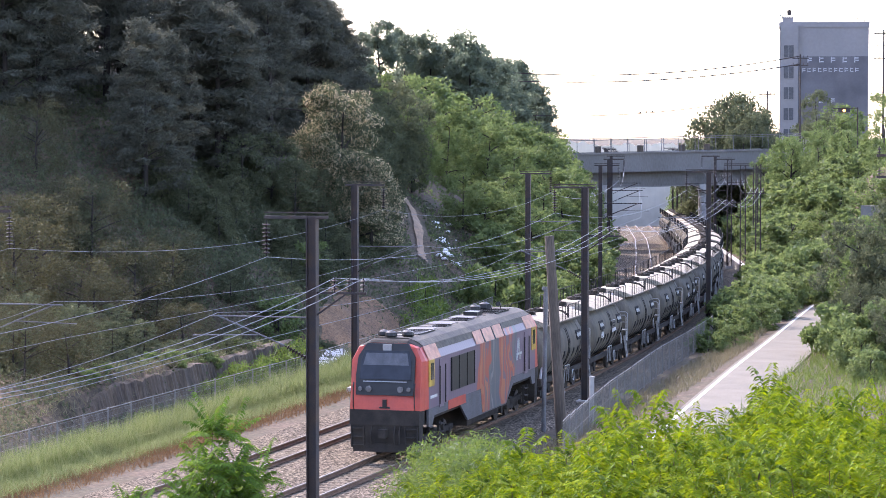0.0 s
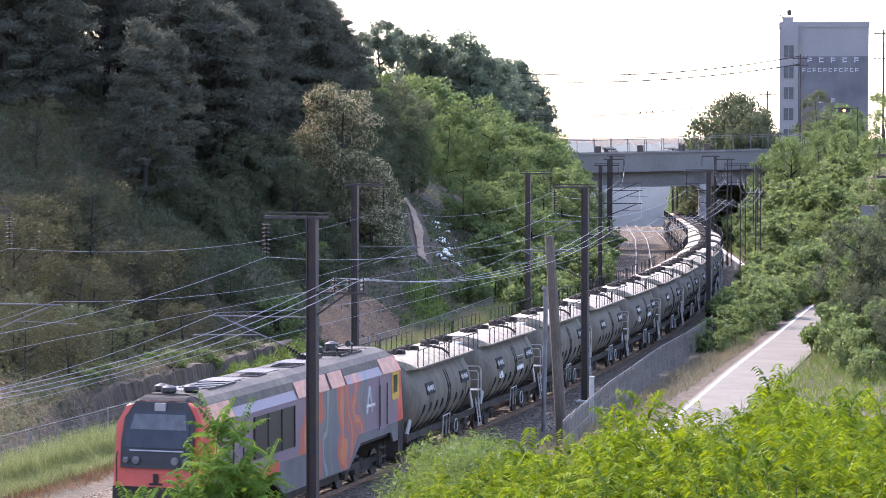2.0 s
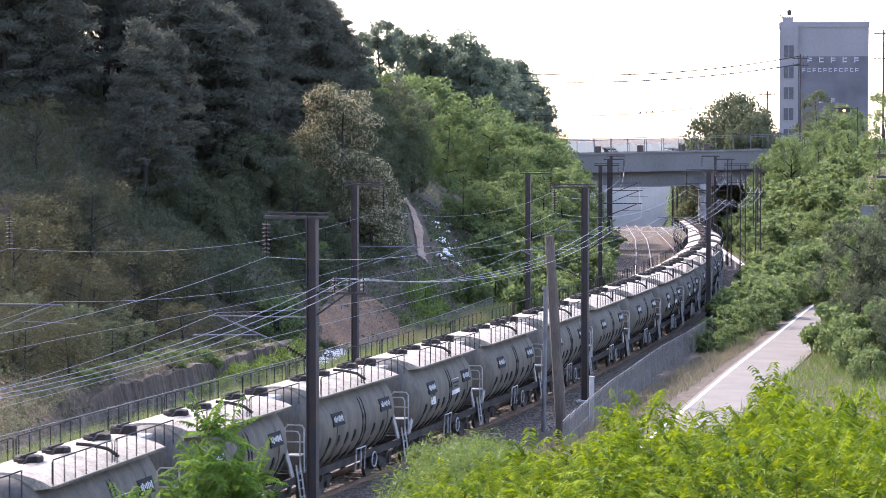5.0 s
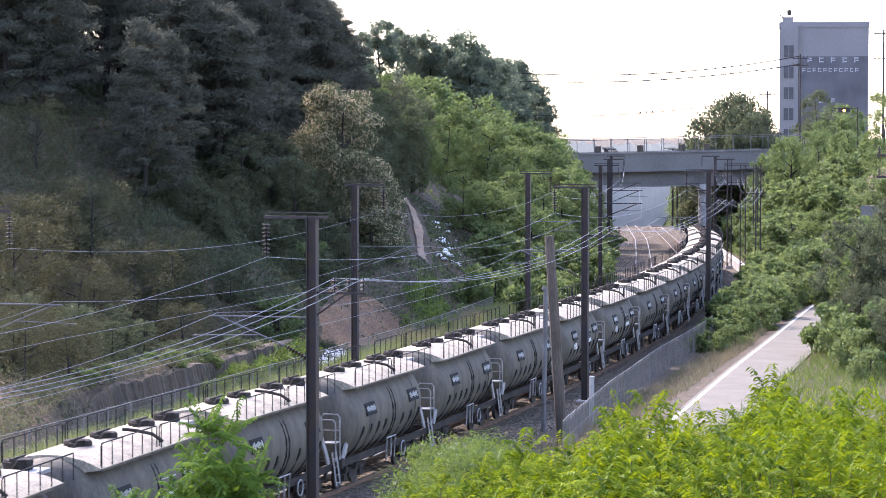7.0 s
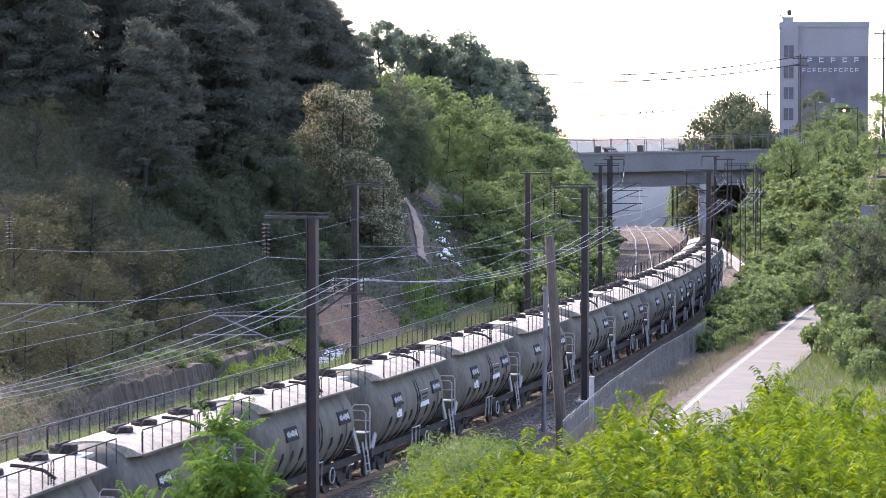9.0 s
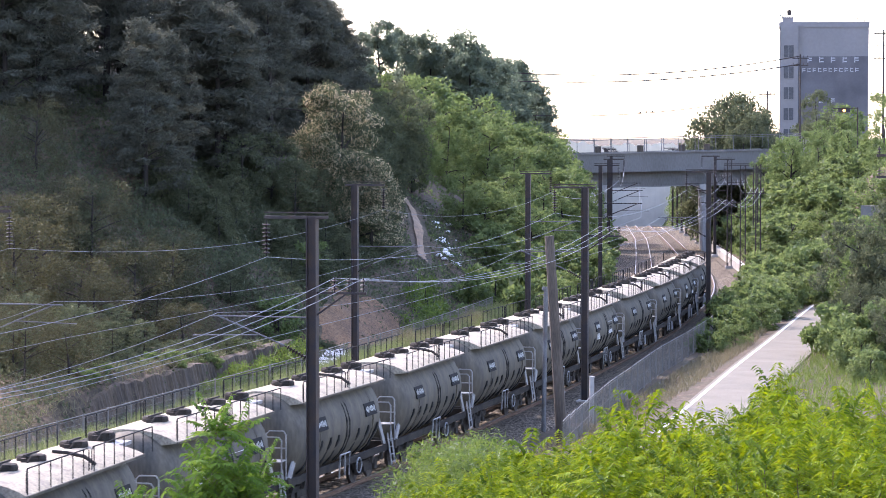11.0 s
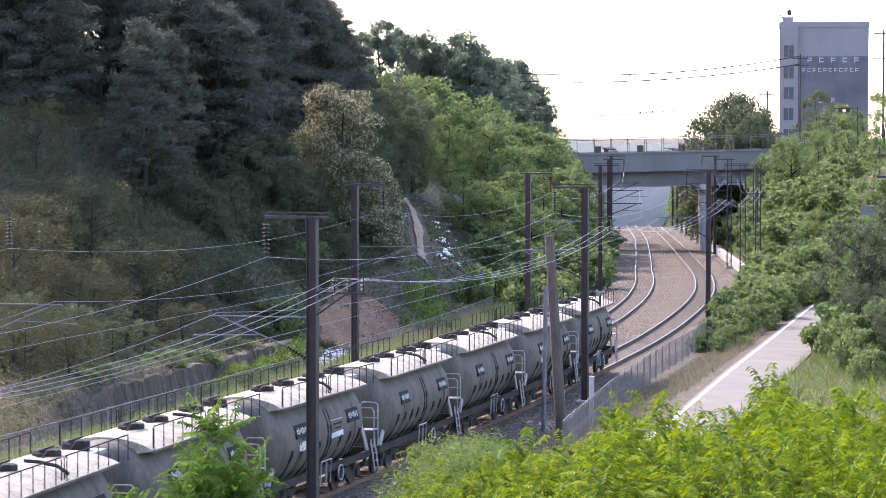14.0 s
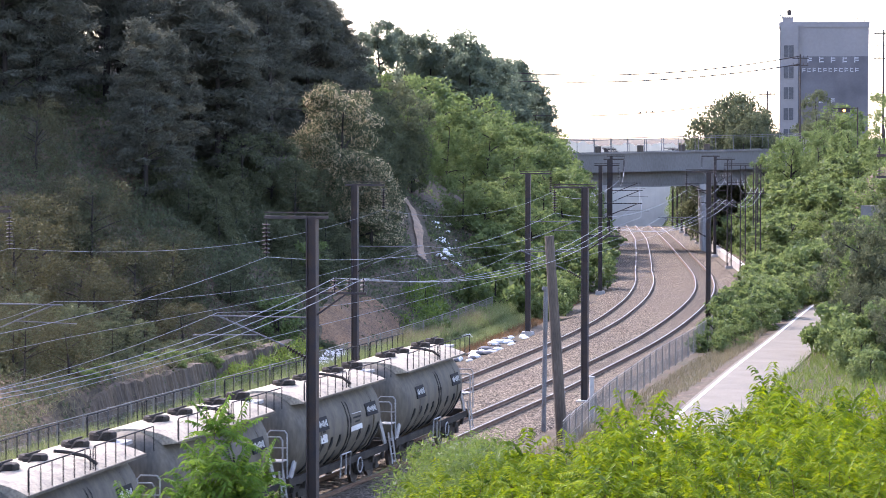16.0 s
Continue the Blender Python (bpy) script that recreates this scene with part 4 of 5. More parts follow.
def sapling(name, label, rng, H, mat, stems=5, tips=4, leaves=8, length=0.42, leaflet=0.12, spread=0.3, pairs=6, rise=1.1, width=1.0, low=0.35):
    """Stems that fork into side twigs; each twig ends in a whorl of pinnate leaves, and single leaves stand along it."""
    ob = thing(name, label, "sapling", None, "saplings on the bank")
    b = Build()
    pts, fs = [], []
    for i in range(stems):
        a = i * 2.4 + rng.uniform(0, 0.8)
        lean = (rng.uniform(0.3, 1) * spread * H) if i else 0.05 * H
        h = H * rng.uniform(0.62, 0.95) * (1 - 0.25 * lean / (spread * H)) if i else H
        r0 = Vector((rng.normal() * 0.1, rng.normal() * 0.1, -0.2))
        r1 = Vector((math.cos(a) * lean, math.sin(a) * lean, h - length * 0.55))
        mid = r0.lerp(r1, 0.5) + Vector((-math.cos(a) * lean * 0.15, -math.sin(a) * lean * 0.15, 0.12))
        b.tube([r0, mid, r1], [0.024, 0.016, 0.006], 5)
        ends = [(r1, leaves)]
        for k in range(tips):
            t = low + (0.9 - low) * (k + rng.uniform(0, 0.8)) / tips
            p = r0.lerp(mid, t * 2) if t < 0.5 else mid.lerp(r1, t * 2 - 1)
            g = k * 2.4 + rng.uniform(0, 0.9)
            e = p + Vector((math.cos(g), math.sin(g), rng.uniform(0.5, 1.1))) * rng.uniform(0.14, 0.3) * H * 0.45
            b.tube([p, p.lerp(e, 0.5) + Vector((0, 0, -0.03)), e], [0.009, 0.007, 0.004], 4)
            ends.append((e, max(4, int(leaves * 0.75))))
        for e, n in ends:
            for k in range(n):
                g = k * 2.4 + rng.uniform(0, 0.8)
                t = k / n
                out = Vector((math.cos(g), math.sin(g), 0)) * (0.45 + 0.55 * t)
                up = rise * (1.25 - 0.95 * t) + rng.uniform(-0.15, 0.25)
                frond(pts, fs, e - Vector((0, 0, 0.18 * t * length)), out, up, length * rng.uniform(0.7, 1.1), rng, pairs, leaflet, rng.uniform(0.35, 0.85), width)
    tagged(part("stem", b, M_STEM, ob, "thin green-brown stems"), kind="stuff")
    me = bpy.data.meshes.new("foliage")
    me.from_pydata([tuple(p) for p in pts], [], fs)
    me.materials.append(mat)
    part("foliage", me, None, ob)
    return ob


R_ = np.random.default_rng(7)
M_STEM = material("young_stem", (0.13, 0.10, 0.05), 0.8, scale=6, fine=50)
HIGH = {}


def kind(h, *args, **kw):
    ob = plant(*args, **kw)
    HIGH[ob.name] = h
    return ob


PINES = [kind(h, "pine_tree", "tall dark green pine on the wooded slope", "tree", R_, h, r, h * 0.06, 90, 120, 0.31, M_PINE, lambda t: (1.05 - t) ** 0.6, 0.2, 0.45, 0.23, 1.7, 0.28, "pines on the slope") for h, r in ((15, 3.8), (17, 4.2), (13, 3.5))]
BROADS = [kind(h, "broadleaf_tree", "leafy green broadleaf tree on the cutting slope", "tree", R_, h, r, h * 0.06, 100, 86, 0.235, M_BROAD, lambda t: math.sin(0.45 + 2.4 * t) ** 0.6, 0.14, 0.95, 0.19, 1.1, 0.62, "broadleaf trees on the slope") for h, r in ((8, 3.1), (6.5, 2.9), (9.5, 3.3))]
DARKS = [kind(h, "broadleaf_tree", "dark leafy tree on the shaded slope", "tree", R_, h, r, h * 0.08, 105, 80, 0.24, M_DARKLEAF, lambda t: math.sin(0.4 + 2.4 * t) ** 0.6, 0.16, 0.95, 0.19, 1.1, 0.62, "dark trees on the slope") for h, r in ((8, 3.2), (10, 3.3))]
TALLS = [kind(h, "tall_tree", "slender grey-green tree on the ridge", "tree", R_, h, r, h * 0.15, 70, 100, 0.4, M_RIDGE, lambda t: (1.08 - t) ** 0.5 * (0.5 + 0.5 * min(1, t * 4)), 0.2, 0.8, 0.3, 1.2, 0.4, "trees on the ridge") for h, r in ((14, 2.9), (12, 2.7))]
SHRUBS = [kind(h, "shrub", "dense green shrub on the embankment", "shrub", R_, h, r, 0.05, 54, 50, 0.2, M_BROAD, lambda t: math.sin(0.5 + 2.2 * t) ** 0.6, 0.05, 0.85, 0.24, 1.1, 0.62, "shrubs on the embankment") for h, r in ((2.2, 1.5), (3.0, 1.8), (1.5, 1.3))]
NEAR = [kind(h, "shrub", "feathery light green shrub on the bank", "shrub", R_, h, r, 0.05, 70, 150, 0.075, M_NEAR, lambda t: math.sin(0.5 + 2.2 * t) ** 0.6, 0.04, 0.9, 0.24, 1.6, 0.3, "shrubs on the bank") for h, r in ((2.4, 1.5), (1.8, 1.3))]
TWIGGY = [kind(h, "thin_leaved_tree", "sparse brownish-green tree with many bare twigs", "tree", R_, h, r, h * 0.06, 130, 62, 0.15, M_OLIVE, lambda t: math.sin(0.5 + 2.2 * t) ** 0.6, 0.14, 0.9, 0.2, 1.0, 0.65, "thin trees by the bank") for h, r in ((7.5, 3.6), (6.5, 3.2))]
CORN = [kind(h, "tall_weed", "tall leafy green stalks beside the garden plot", "plant", R_, h, r, 0.1, 9, 9, 0.5, M_NEAR, lambda t: 0.5 + 0.3 * math.sin(3 * t), 0.03, 1.2, 0.5, 1.5, 0.13, "stalks at the garden plot") for h, r in ((2.0, 0.5), (1.6, 0.6))]
CHESTNUT = plant("chestnut_tree", "chestnut tree covered in cream blossom beside dark pines", "tree", R_, 11, 4.3, 0.6, 120, 120, 0.24, M_DARKLEAF, lambda t: (1.08 - t) ** 0.45, 0.2, 0.7, 0.21, 1.2, 0.4, "", M_BLOSSOM)
CHESTNUT.matrix_basis = pose(-7.2, 176, gz(-7.2, 176) - 1.3, 0, 0, 40)
for x, y, k in ((-4.9, 174.0, 0.6), (-8.8, 174.6, 0.62), (-6.4, 173.6, 0.55)):
    small = copy_thing(CHESTNUT, pose(x, y, gz(x, y) - 0.4, 0, 0, 90 * x))
    small.scale = (k * 1.1, k * 1.1, k)
USED = set()


def grow(kinds, x, y, h, rng, wide=1.0, dz=-0.15):
    """Sets a plant of height h on the ground."""
    k = kinds[int(rng.integers(len(kinds)))]
    s = h / HIGH[k.name.split(".")[0] if k.name not in HIGH else k.name]
    m = pose(x, y, gz(x, y) + dz, 0, 0, float(rng.uniform(0, 360)))
    if k.name not in USED:
        USED.add(k.name)
        ob = k
        k.matrix_basis = m
    else:
        ob = copy_thing(k, m)
    ob.scale = (s * wide, s * wide, s)
    return ob


def strew(kinds, n, ys, us, hs, rng, wide=1.0):
    for _ in range(n):
        p = beside(rng.uniform(*ys), rng.uniform(*us))
        grow(kinds, p.x, p.y, rng.uniform(*hs), rng, wide * rng.uniform(0.9, 1.15))


P_ = np.random.default_rng(11)
strew(PINES, 17, (152, 185), (-60, -35), (12, 17), P_, 1.1)
strew(PINES, 20, (178, 222), (-60, -33), (13, 18), P_, 1.1)
for x, y, h in ((-12.5, 186, 15), (-15.5, 190, 17), (-10.4, 197, 12.5), (-18, 178, 14), (-21, 172, 13.5), (-9.2, 204, 11.5)):
    grow(PINES, x, y, h, P_)
for x, y, top in ((-9.5, 200, 23), (-8.4, 206, 22), (-7.4, 209, 20.4), (-11, 204, 25), (-12.6, 198, 25), (-10.2, 214, 24), (-14.2, 206, 26), (-13, 190, 22)):
    grow(PINES, x, y, top - gz(x, y), P_, 1.15)
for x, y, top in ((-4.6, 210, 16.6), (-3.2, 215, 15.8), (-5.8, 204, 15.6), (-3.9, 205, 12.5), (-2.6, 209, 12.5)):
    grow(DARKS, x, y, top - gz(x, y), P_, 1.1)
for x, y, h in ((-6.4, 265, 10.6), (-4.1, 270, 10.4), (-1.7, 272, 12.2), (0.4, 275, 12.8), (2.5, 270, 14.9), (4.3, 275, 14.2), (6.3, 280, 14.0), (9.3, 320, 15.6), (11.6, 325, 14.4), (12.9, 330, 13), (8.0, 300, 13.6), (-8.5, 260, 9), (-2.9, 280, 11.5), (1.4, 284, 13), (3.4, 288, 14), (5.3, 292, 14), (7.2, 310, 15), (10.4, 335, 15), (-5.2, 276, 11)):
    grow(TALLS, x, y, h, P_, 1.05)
for x, y, h in ((-4.2, 225, 7.2), (-1.3, 235, 8.8), (2.5, 245, 9.4), (5.3, 250, 9.0), (0.3, 228, 6.5), (-2.5, 215, 5.5), (8.0, 262, 9.2), (10.8, 272, 9.0), (12.0, 282, 9.5), (13.0, 300, 9.0)):
    grow(BROADS, x, y, h, P_, 1.1)
for x, y, h in ((1.6, 205, 4.6), (5.5, 215, 6.0), (8.8, 225, 7.2), (11.5, 240, 8.0), (4.0, 238, 7.2), (8.4, 258, 9.0), (11.0, 262, 8.0), (3.4, 208, 4.6), (7.2, 210, 4.6), (9.4, 214, 4.4), (12.2, 250, 6.0), (13.8, 265, 6.0), (6.5, 232, 7.0), (13.6, 236, 4.2), (11.8, 222, 3.6)):
    grow(BROADS, x, y, h, P_, 1.25)
strew(SHRUBS, 26, (196, 262), (-18, -8.8), (2.2, 3.8), P_, 1.2)
strew(SHRUBS, 8, (172, 196), (-13, -9.0), (1.6, 2.6), P_, 1.1)
for x, y, h in ((-22.5, 140, 5.3), (-20.1, 145, 5.0), (-17.1, 140, 5.6), (-24, 150, 4.4), (-19.4, 134, 4.6), (-22.3, 132, 5.5), (-15.6, 146, 4.2)):
    grow(TWIGGY, x, y, h, P_, 1.15)
strew(PINES, 16, (148, 170), (-50, -28), (8, 13), P_, 1.2)
strew(DARKS, 5, (150, 166), (-32, -25), (2.5, 3.6), P_, 1.2)
strew(PINES, 9, (176, 205), (-42, -28), (8, 12), P_, 1.2)
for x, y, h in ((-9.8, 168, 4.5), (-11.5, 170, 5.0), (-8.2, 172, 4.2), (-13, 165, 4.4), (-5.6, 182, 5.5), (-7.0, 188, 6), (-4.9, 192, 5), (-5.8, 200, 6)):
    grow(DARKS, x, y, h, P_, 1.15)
# dark-leaved instead of green, so their colour holds the slope's shade
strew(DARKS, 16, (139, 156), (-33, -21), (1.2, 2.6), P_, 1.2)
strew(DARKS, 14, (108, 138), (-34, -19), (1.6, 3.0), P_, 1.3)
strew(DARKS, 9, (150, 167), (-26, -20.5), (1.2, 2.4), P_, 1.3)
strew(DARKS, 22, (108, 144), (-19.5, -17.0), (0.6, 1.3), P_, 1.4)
strew(SHRUBS, 14, (108, 144), (-18.6, -16.9), (0.5, 1.0), P_, 1.3)
strew(TWIGGY, 10, (112, 140), (-36, -20), (2.0, 4.0), P_, 1.2)
for x, y, h in ((-1.2, 152, 1.7), (-0.5, 153, 1.5), (-9.6, 148, 2.6), (-8.3, 160, 2.2), (1.9, 166, 1.6), (3.6, 176, 3.4), (5.6, 184, 3.6)):
    grow(SHRUBS, x, y, h, P_)
for i in range(60):
    t = (i + P_.uniform(0, 1)) / 60
    p = beside(117.5 + 16 * t, P_.uniform(-16.2, -15.2))
    grow(CORN, p.x, p.y, P_.uniform(0.7, 1.0) + 0.75 * t, P_)
for i in range(26):
    y = P_.uniform(158, 172)
    grow(CORN, (P_.uniform(722, 790) - 784) * y / 4500, y, P_.uniform(1.4, 2.2), P_)
strew(SHRUBS, 9, (300, 420), (5.5, 14), (2.0, 3.5), P_, 1.4)
strew(SHRUBS, 7, (300, 420), (-18, -10), (2.0, 3.5), P_, 1.4)
for x, y, h in ((-18.5, 112, 3.2), (-16.8, 114, 2.8), (-19.5, 118, 3.6), (-17.5, 119, 3.0), (-15.8, 121, 2.4), (-20.5, 123, 3.4), (-18.2, 125, 3.0), (-15.0, 127, 2.2), (-16.6, 129, 2.6)):
    grow(DARKS if y % 2 else TWIGGY, x, y, h, P_, 1.2)
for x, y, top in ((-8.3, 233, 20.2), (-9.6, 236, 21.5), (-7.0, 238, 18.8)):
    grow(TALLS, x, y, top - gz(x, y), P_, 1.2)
# right-hand slope
for x, y, top in ((34.0, 306, 15.8), (35.3, 309, 16.9), (32.9, 305, 13.6), (36.6, 308, 16.0), (37.8, 310, 15.0)):
    grow(DARKS, x, y, top - gz(x, y), P_, 0.85)
for x, y, h in ((35.7, 300, 12.6), (34.8, 312, 12), (37.3, 304, 11.5), (36.9, 270, 6.6), (38.4, 260, 5.6), (38.1, 240, 4.6), (39.8, 230, 6.4), (36.4, 287, 6.4), (38.4, 286, 6.2), (40.5, 286, 5.2), (42.5, 284, 4.6), (34.6, 286, 3.6)):
    grow(DARKS if y > 298 else BROADS, x, y, h, P_, 0.9)
strew(SHRUBS, 34, (206, 300), (6.2, 12), (1.6, 2.8), P_, 1.3)
strew(SHRUBS, 26, (190, 260), (11, 19), (1.6, 2.8), P_, 1.3)
for x, y, h in ((15.5, 148, 1.2), (16.4, 153, 1.6), (18.0, 158, 2.0), (19.4, 165, 2.4), (20.6, 171, 2.5), (22.0, 177, 2.7), (23.4, 184, 2.7), (24.6, 190, 3.0), (26.0, 197, 3.2), (21.8, 170, 2.4), (20.2, 161, 1.9), (23.9, 180, 2.4), (25.9, 189, 3.0), (27.8, 195, 3.6), (17.3, 150, 1.5), (29.5, 199, 4.2), (26.6, 184, 2.2), (28.2, 184.5, 2.6), (29.8, 182, 3.0)):
    grow(SHRUBS, x, y, h, P_, 1.15)
for x, y, h in ((24.6, 150, 7.2), (26.5, 148, 7.8), (23.6, 143, 4.0), (23.2, 130, 4.4), (27.0, 160, 7), (30.0, 168, 6.0), (31.5, 176, 6.2), (27.0, 138, 6), (29.5, 182, 5.0), (28.4, 172, 4.2)):
    grow(DARKS if y < 155 else BROADS, x, y, h, P_, 0.95)
for x, y, h in ((22.2, 137, 2.6), (21.6, 131, 2.2), (20.9, 124, 1.6), (24, 136, 3.0), (22.6, 142, 2.8)):
    grow(SHRUBS, x, y, h, P_)
strew(BROADS + DARKS, 10, (335, 480), (9, 45), (7, 11), P_)
strew(BROADS, 9, (335, 470), (6.5, 13), (4, 7), P_, 1.2)
strew(BROADS, 7, (335, 470), (-21, -13), (5, 8), P_)
strew(BROADS + DARKS, 8, (335, 480), (-50, -16), (7, 11), P_)

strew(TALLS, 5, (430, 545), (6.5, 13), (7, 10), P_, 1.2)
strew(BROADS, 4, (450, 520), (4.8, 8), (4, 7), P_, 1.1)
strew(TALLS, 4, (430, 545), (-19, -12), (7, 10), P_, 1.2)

# saplings on the bank below the camera
SAPS = [sapling("ailanthus_sapling", "young bright lime-green sapling with feathery leaves on the bank", R_, h, M_LIME, n, k, 7, 0.44, 0.115, 0.27, 8, 1.25, 1.15) for h, n, k in ((2.2, 4, 4), (1.8, 5, 3), (2.6, 4, 4))]
SUMAC = sapling("sumac_sapling", "green sumac sapling with long feathery leaves", R_, 4.95, M_FERN, 16, 9, 15, 0.58, 0.115, 0.29, 14, 1.15, 0.85, 0.6)
for o, h in zip(SAPS, (2.2, 1.8, 2.6)):
    HIGH[o.name] = h
SUMAC.matrix_basis = pose(-3.7, 38, gz(-3.7, 38) - 0.1)
SWAY = [SUMAC]
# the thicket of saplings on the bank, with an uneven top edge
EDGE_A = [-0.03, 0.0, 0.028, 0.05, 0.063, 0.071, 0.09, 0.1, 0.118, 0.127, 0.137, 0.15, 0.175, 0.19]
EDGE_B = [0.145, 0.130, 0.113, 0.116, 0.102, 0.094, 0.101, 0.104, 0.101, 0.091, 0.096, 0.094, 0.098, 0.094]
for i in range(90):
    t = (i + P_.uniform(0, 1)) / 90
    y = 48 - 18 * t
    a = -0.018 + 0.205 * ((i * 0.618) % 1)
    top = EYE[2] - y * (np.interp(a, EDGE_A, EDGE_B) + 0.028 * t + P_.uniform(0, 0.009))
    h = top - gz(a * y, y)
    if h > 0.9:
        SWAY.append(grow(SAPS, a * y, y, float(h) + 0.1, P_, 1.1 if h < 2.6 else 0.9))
for x, y, h in ((-0.3, 62, 1.6), (0.6, 60, 3.0), (1.2, 56, 2.5), (0.2, 58, 2.2), (-1.2, 63, 1.1), (2.0, 57, 2.6), (1.0, 52, 2.0), (0.2, 64, 2.6), (-0.4, 55, 1.4), (3.4, 60, 2.4), (0.9, 62, 2.6), (-0.8, 60, 1.0)):
    grow(NEAR, x, y, h, P_)


# ---- ground cover ----
PATH_Y = [184.5, 187, 190, 194, 198, 201.5, 204]
PATH_X = [-1.45, -1.58, -1.72, -1.9, -2.1, -2.45, -3.6]

def cover(name, label, category, n, ys, us, size, mat, rng, tall=0.0, long=1.0, width=0.5, up=0.3):
    """Many leaves or blades strewn over a stretch of ground."""
    y = rng.uniform(*ys, n)
    u = rng.uniform(*us, n)
    x = np.interp(y, LY, LX) + u * np.interp(y, LY, LN[:, 0])
    y = y + u * np.interp(y, LY, LN[:, 1])
    clump = 0.5 + 0.5 * np.sin(x * 1.9 + 2 * np.sin(y * 0.8)) * np.cos(y * 1.3 + x * 0.4)
    keep = rng.uniform(0, 1, n) < 0.35 + 0.65 * clump
    px = np.interp(y, PATH_Y, PATH_X)
    keep &= ~((np.abs(x - px) < 0.75) & (y > 183) & (y < 206))                    # the footpath stays clear
    keep &= ~((x > -7.2) & (x < -2.2) & (y > 150.5) & (y < 160) & (rng.uniform(0, 1, n) < 0.9))      # and the dirt patch
    x, y, clump = x[keep], y[keep], clump[keep]
    z = ground_z(x, y) + size * long * 0.35 + rng.uniform(0, 1, len(x)) * tall * (0.4 + 0.6 * clump)
    me = leaf_cloud(name, np.stack([x, y, z], 1), size, mat, rng, long, up, width)
    return solid(name, me, None, label, category, kind="stuff")


C_ = np.random.default_rng(5)
cover("tall_grass", "pale seeding grass between the fence and the ballast", "grass", 80000, (70, 172), (-12.8, -10.0), 0.4, M_GRASS, C_, 0.3, 1.3, 0.055, 2.2)
cover("fence_grass", "tall pale flowering grass along the mesh fence", "grass", 52000, (66, 172), (-12.7, -11.2), 0.9, M_GRASS, C_, 0.6, 1.3, 0.028, 2.6)
cover("dry_grass", "rusty dry grass along the edge of the ballast", "grass", 34000, (70, 190), (-10.8, -9.0), 0.3, M_RUST, C_, 0.12, 1.2, 0.07, 2.0)
cover("verge_grass", "dry and green grass between fence and lane", "grass", 16000, (85, 190), (4.3, 6.5), 0.35, M_DRYGRASS, C_, 0.15, 1.3, 0.08, 2.2)
cover("lane_grass", "green grass beside the lane", "grass", 30000, (92, 182), (10.5, 19), 0.42, M_NEAR, C_, 0.35, 1.4, 0.07, 2.2)
cover("slope_vines", "bright green creepers covering the slope", "creeper", 80000, (190, 330), (5.2, 24), 0.27, M_BROAD, C_, 0.7, 1.0, 0.7, 0.8)
cover("far_slope_vines", "green creepers on the far slope", "creeper", 14000, (330, 600), (5.0, 24), 0.5, M_BROAD, C_, 0.8, 1.0, 0.8, 0.8)
cover("slope_undergrowth", "leafy undergrowth on the wooded slope", "undergrowth", 55000, (170, 560), (-34, -9.2), 0.26, M_BROAD, C_, 0.4, 1.0, 0.6, 0.8)
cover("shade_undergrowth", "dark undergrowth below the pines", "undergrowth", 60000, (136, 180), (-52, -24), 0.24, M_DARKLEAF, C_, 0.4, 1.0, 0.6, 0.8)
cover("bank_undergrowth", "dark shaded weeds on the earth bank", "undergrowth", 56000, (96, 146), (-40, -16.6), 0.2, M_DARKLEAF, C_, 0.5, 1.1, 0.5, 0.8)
cover("garden_weeds", "green weeds round the garden plot and path", "undergrowth", 26000, (150, 205), (-27, -13), 0.22, M_DARKLEAF, C_, 0.35, 1.1, 0.5, 0.9)
cover("bank_litter", "dry grass and litter on the earth bank", "undergrowth", 9000, (96, 146), (-19.5, -16.5), 0.34, M_DRYGRASS, C_, 0.15, 1.3, 0.1, 0.8)
cover("withered_vines", "withered brown vines and reeds on the fence", "undergrowth", 9000, (139, 163), (-13.1, -11.4), 0.6, M_DRYGRASS, C_, 1.1, 1.6, 0.05, 2.5)
cover("bank_weeds", "weeds and grass on the bank below the camera", "undergrowth", 30000, (24, 84), (4.6, 26), 0.22, M_NEAR, C_, 0.3, 1.3, 0.25, 1.2)
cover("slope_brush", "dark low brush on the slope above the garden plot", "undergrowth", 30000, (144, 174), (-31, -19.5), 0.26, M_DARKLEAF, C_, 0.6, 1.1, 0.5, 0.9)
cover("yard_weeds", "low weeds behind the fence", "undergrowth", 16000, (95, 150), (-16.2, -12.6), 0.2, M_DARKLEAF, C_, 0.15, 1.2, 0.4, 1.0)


# ---- fences ----
M_FENCE = material("dull_fence_wire", (0.21, 0.198, 0.168), 0.7, vary=0.1, scale=3, other=(0.14, 0.13, 0.12))

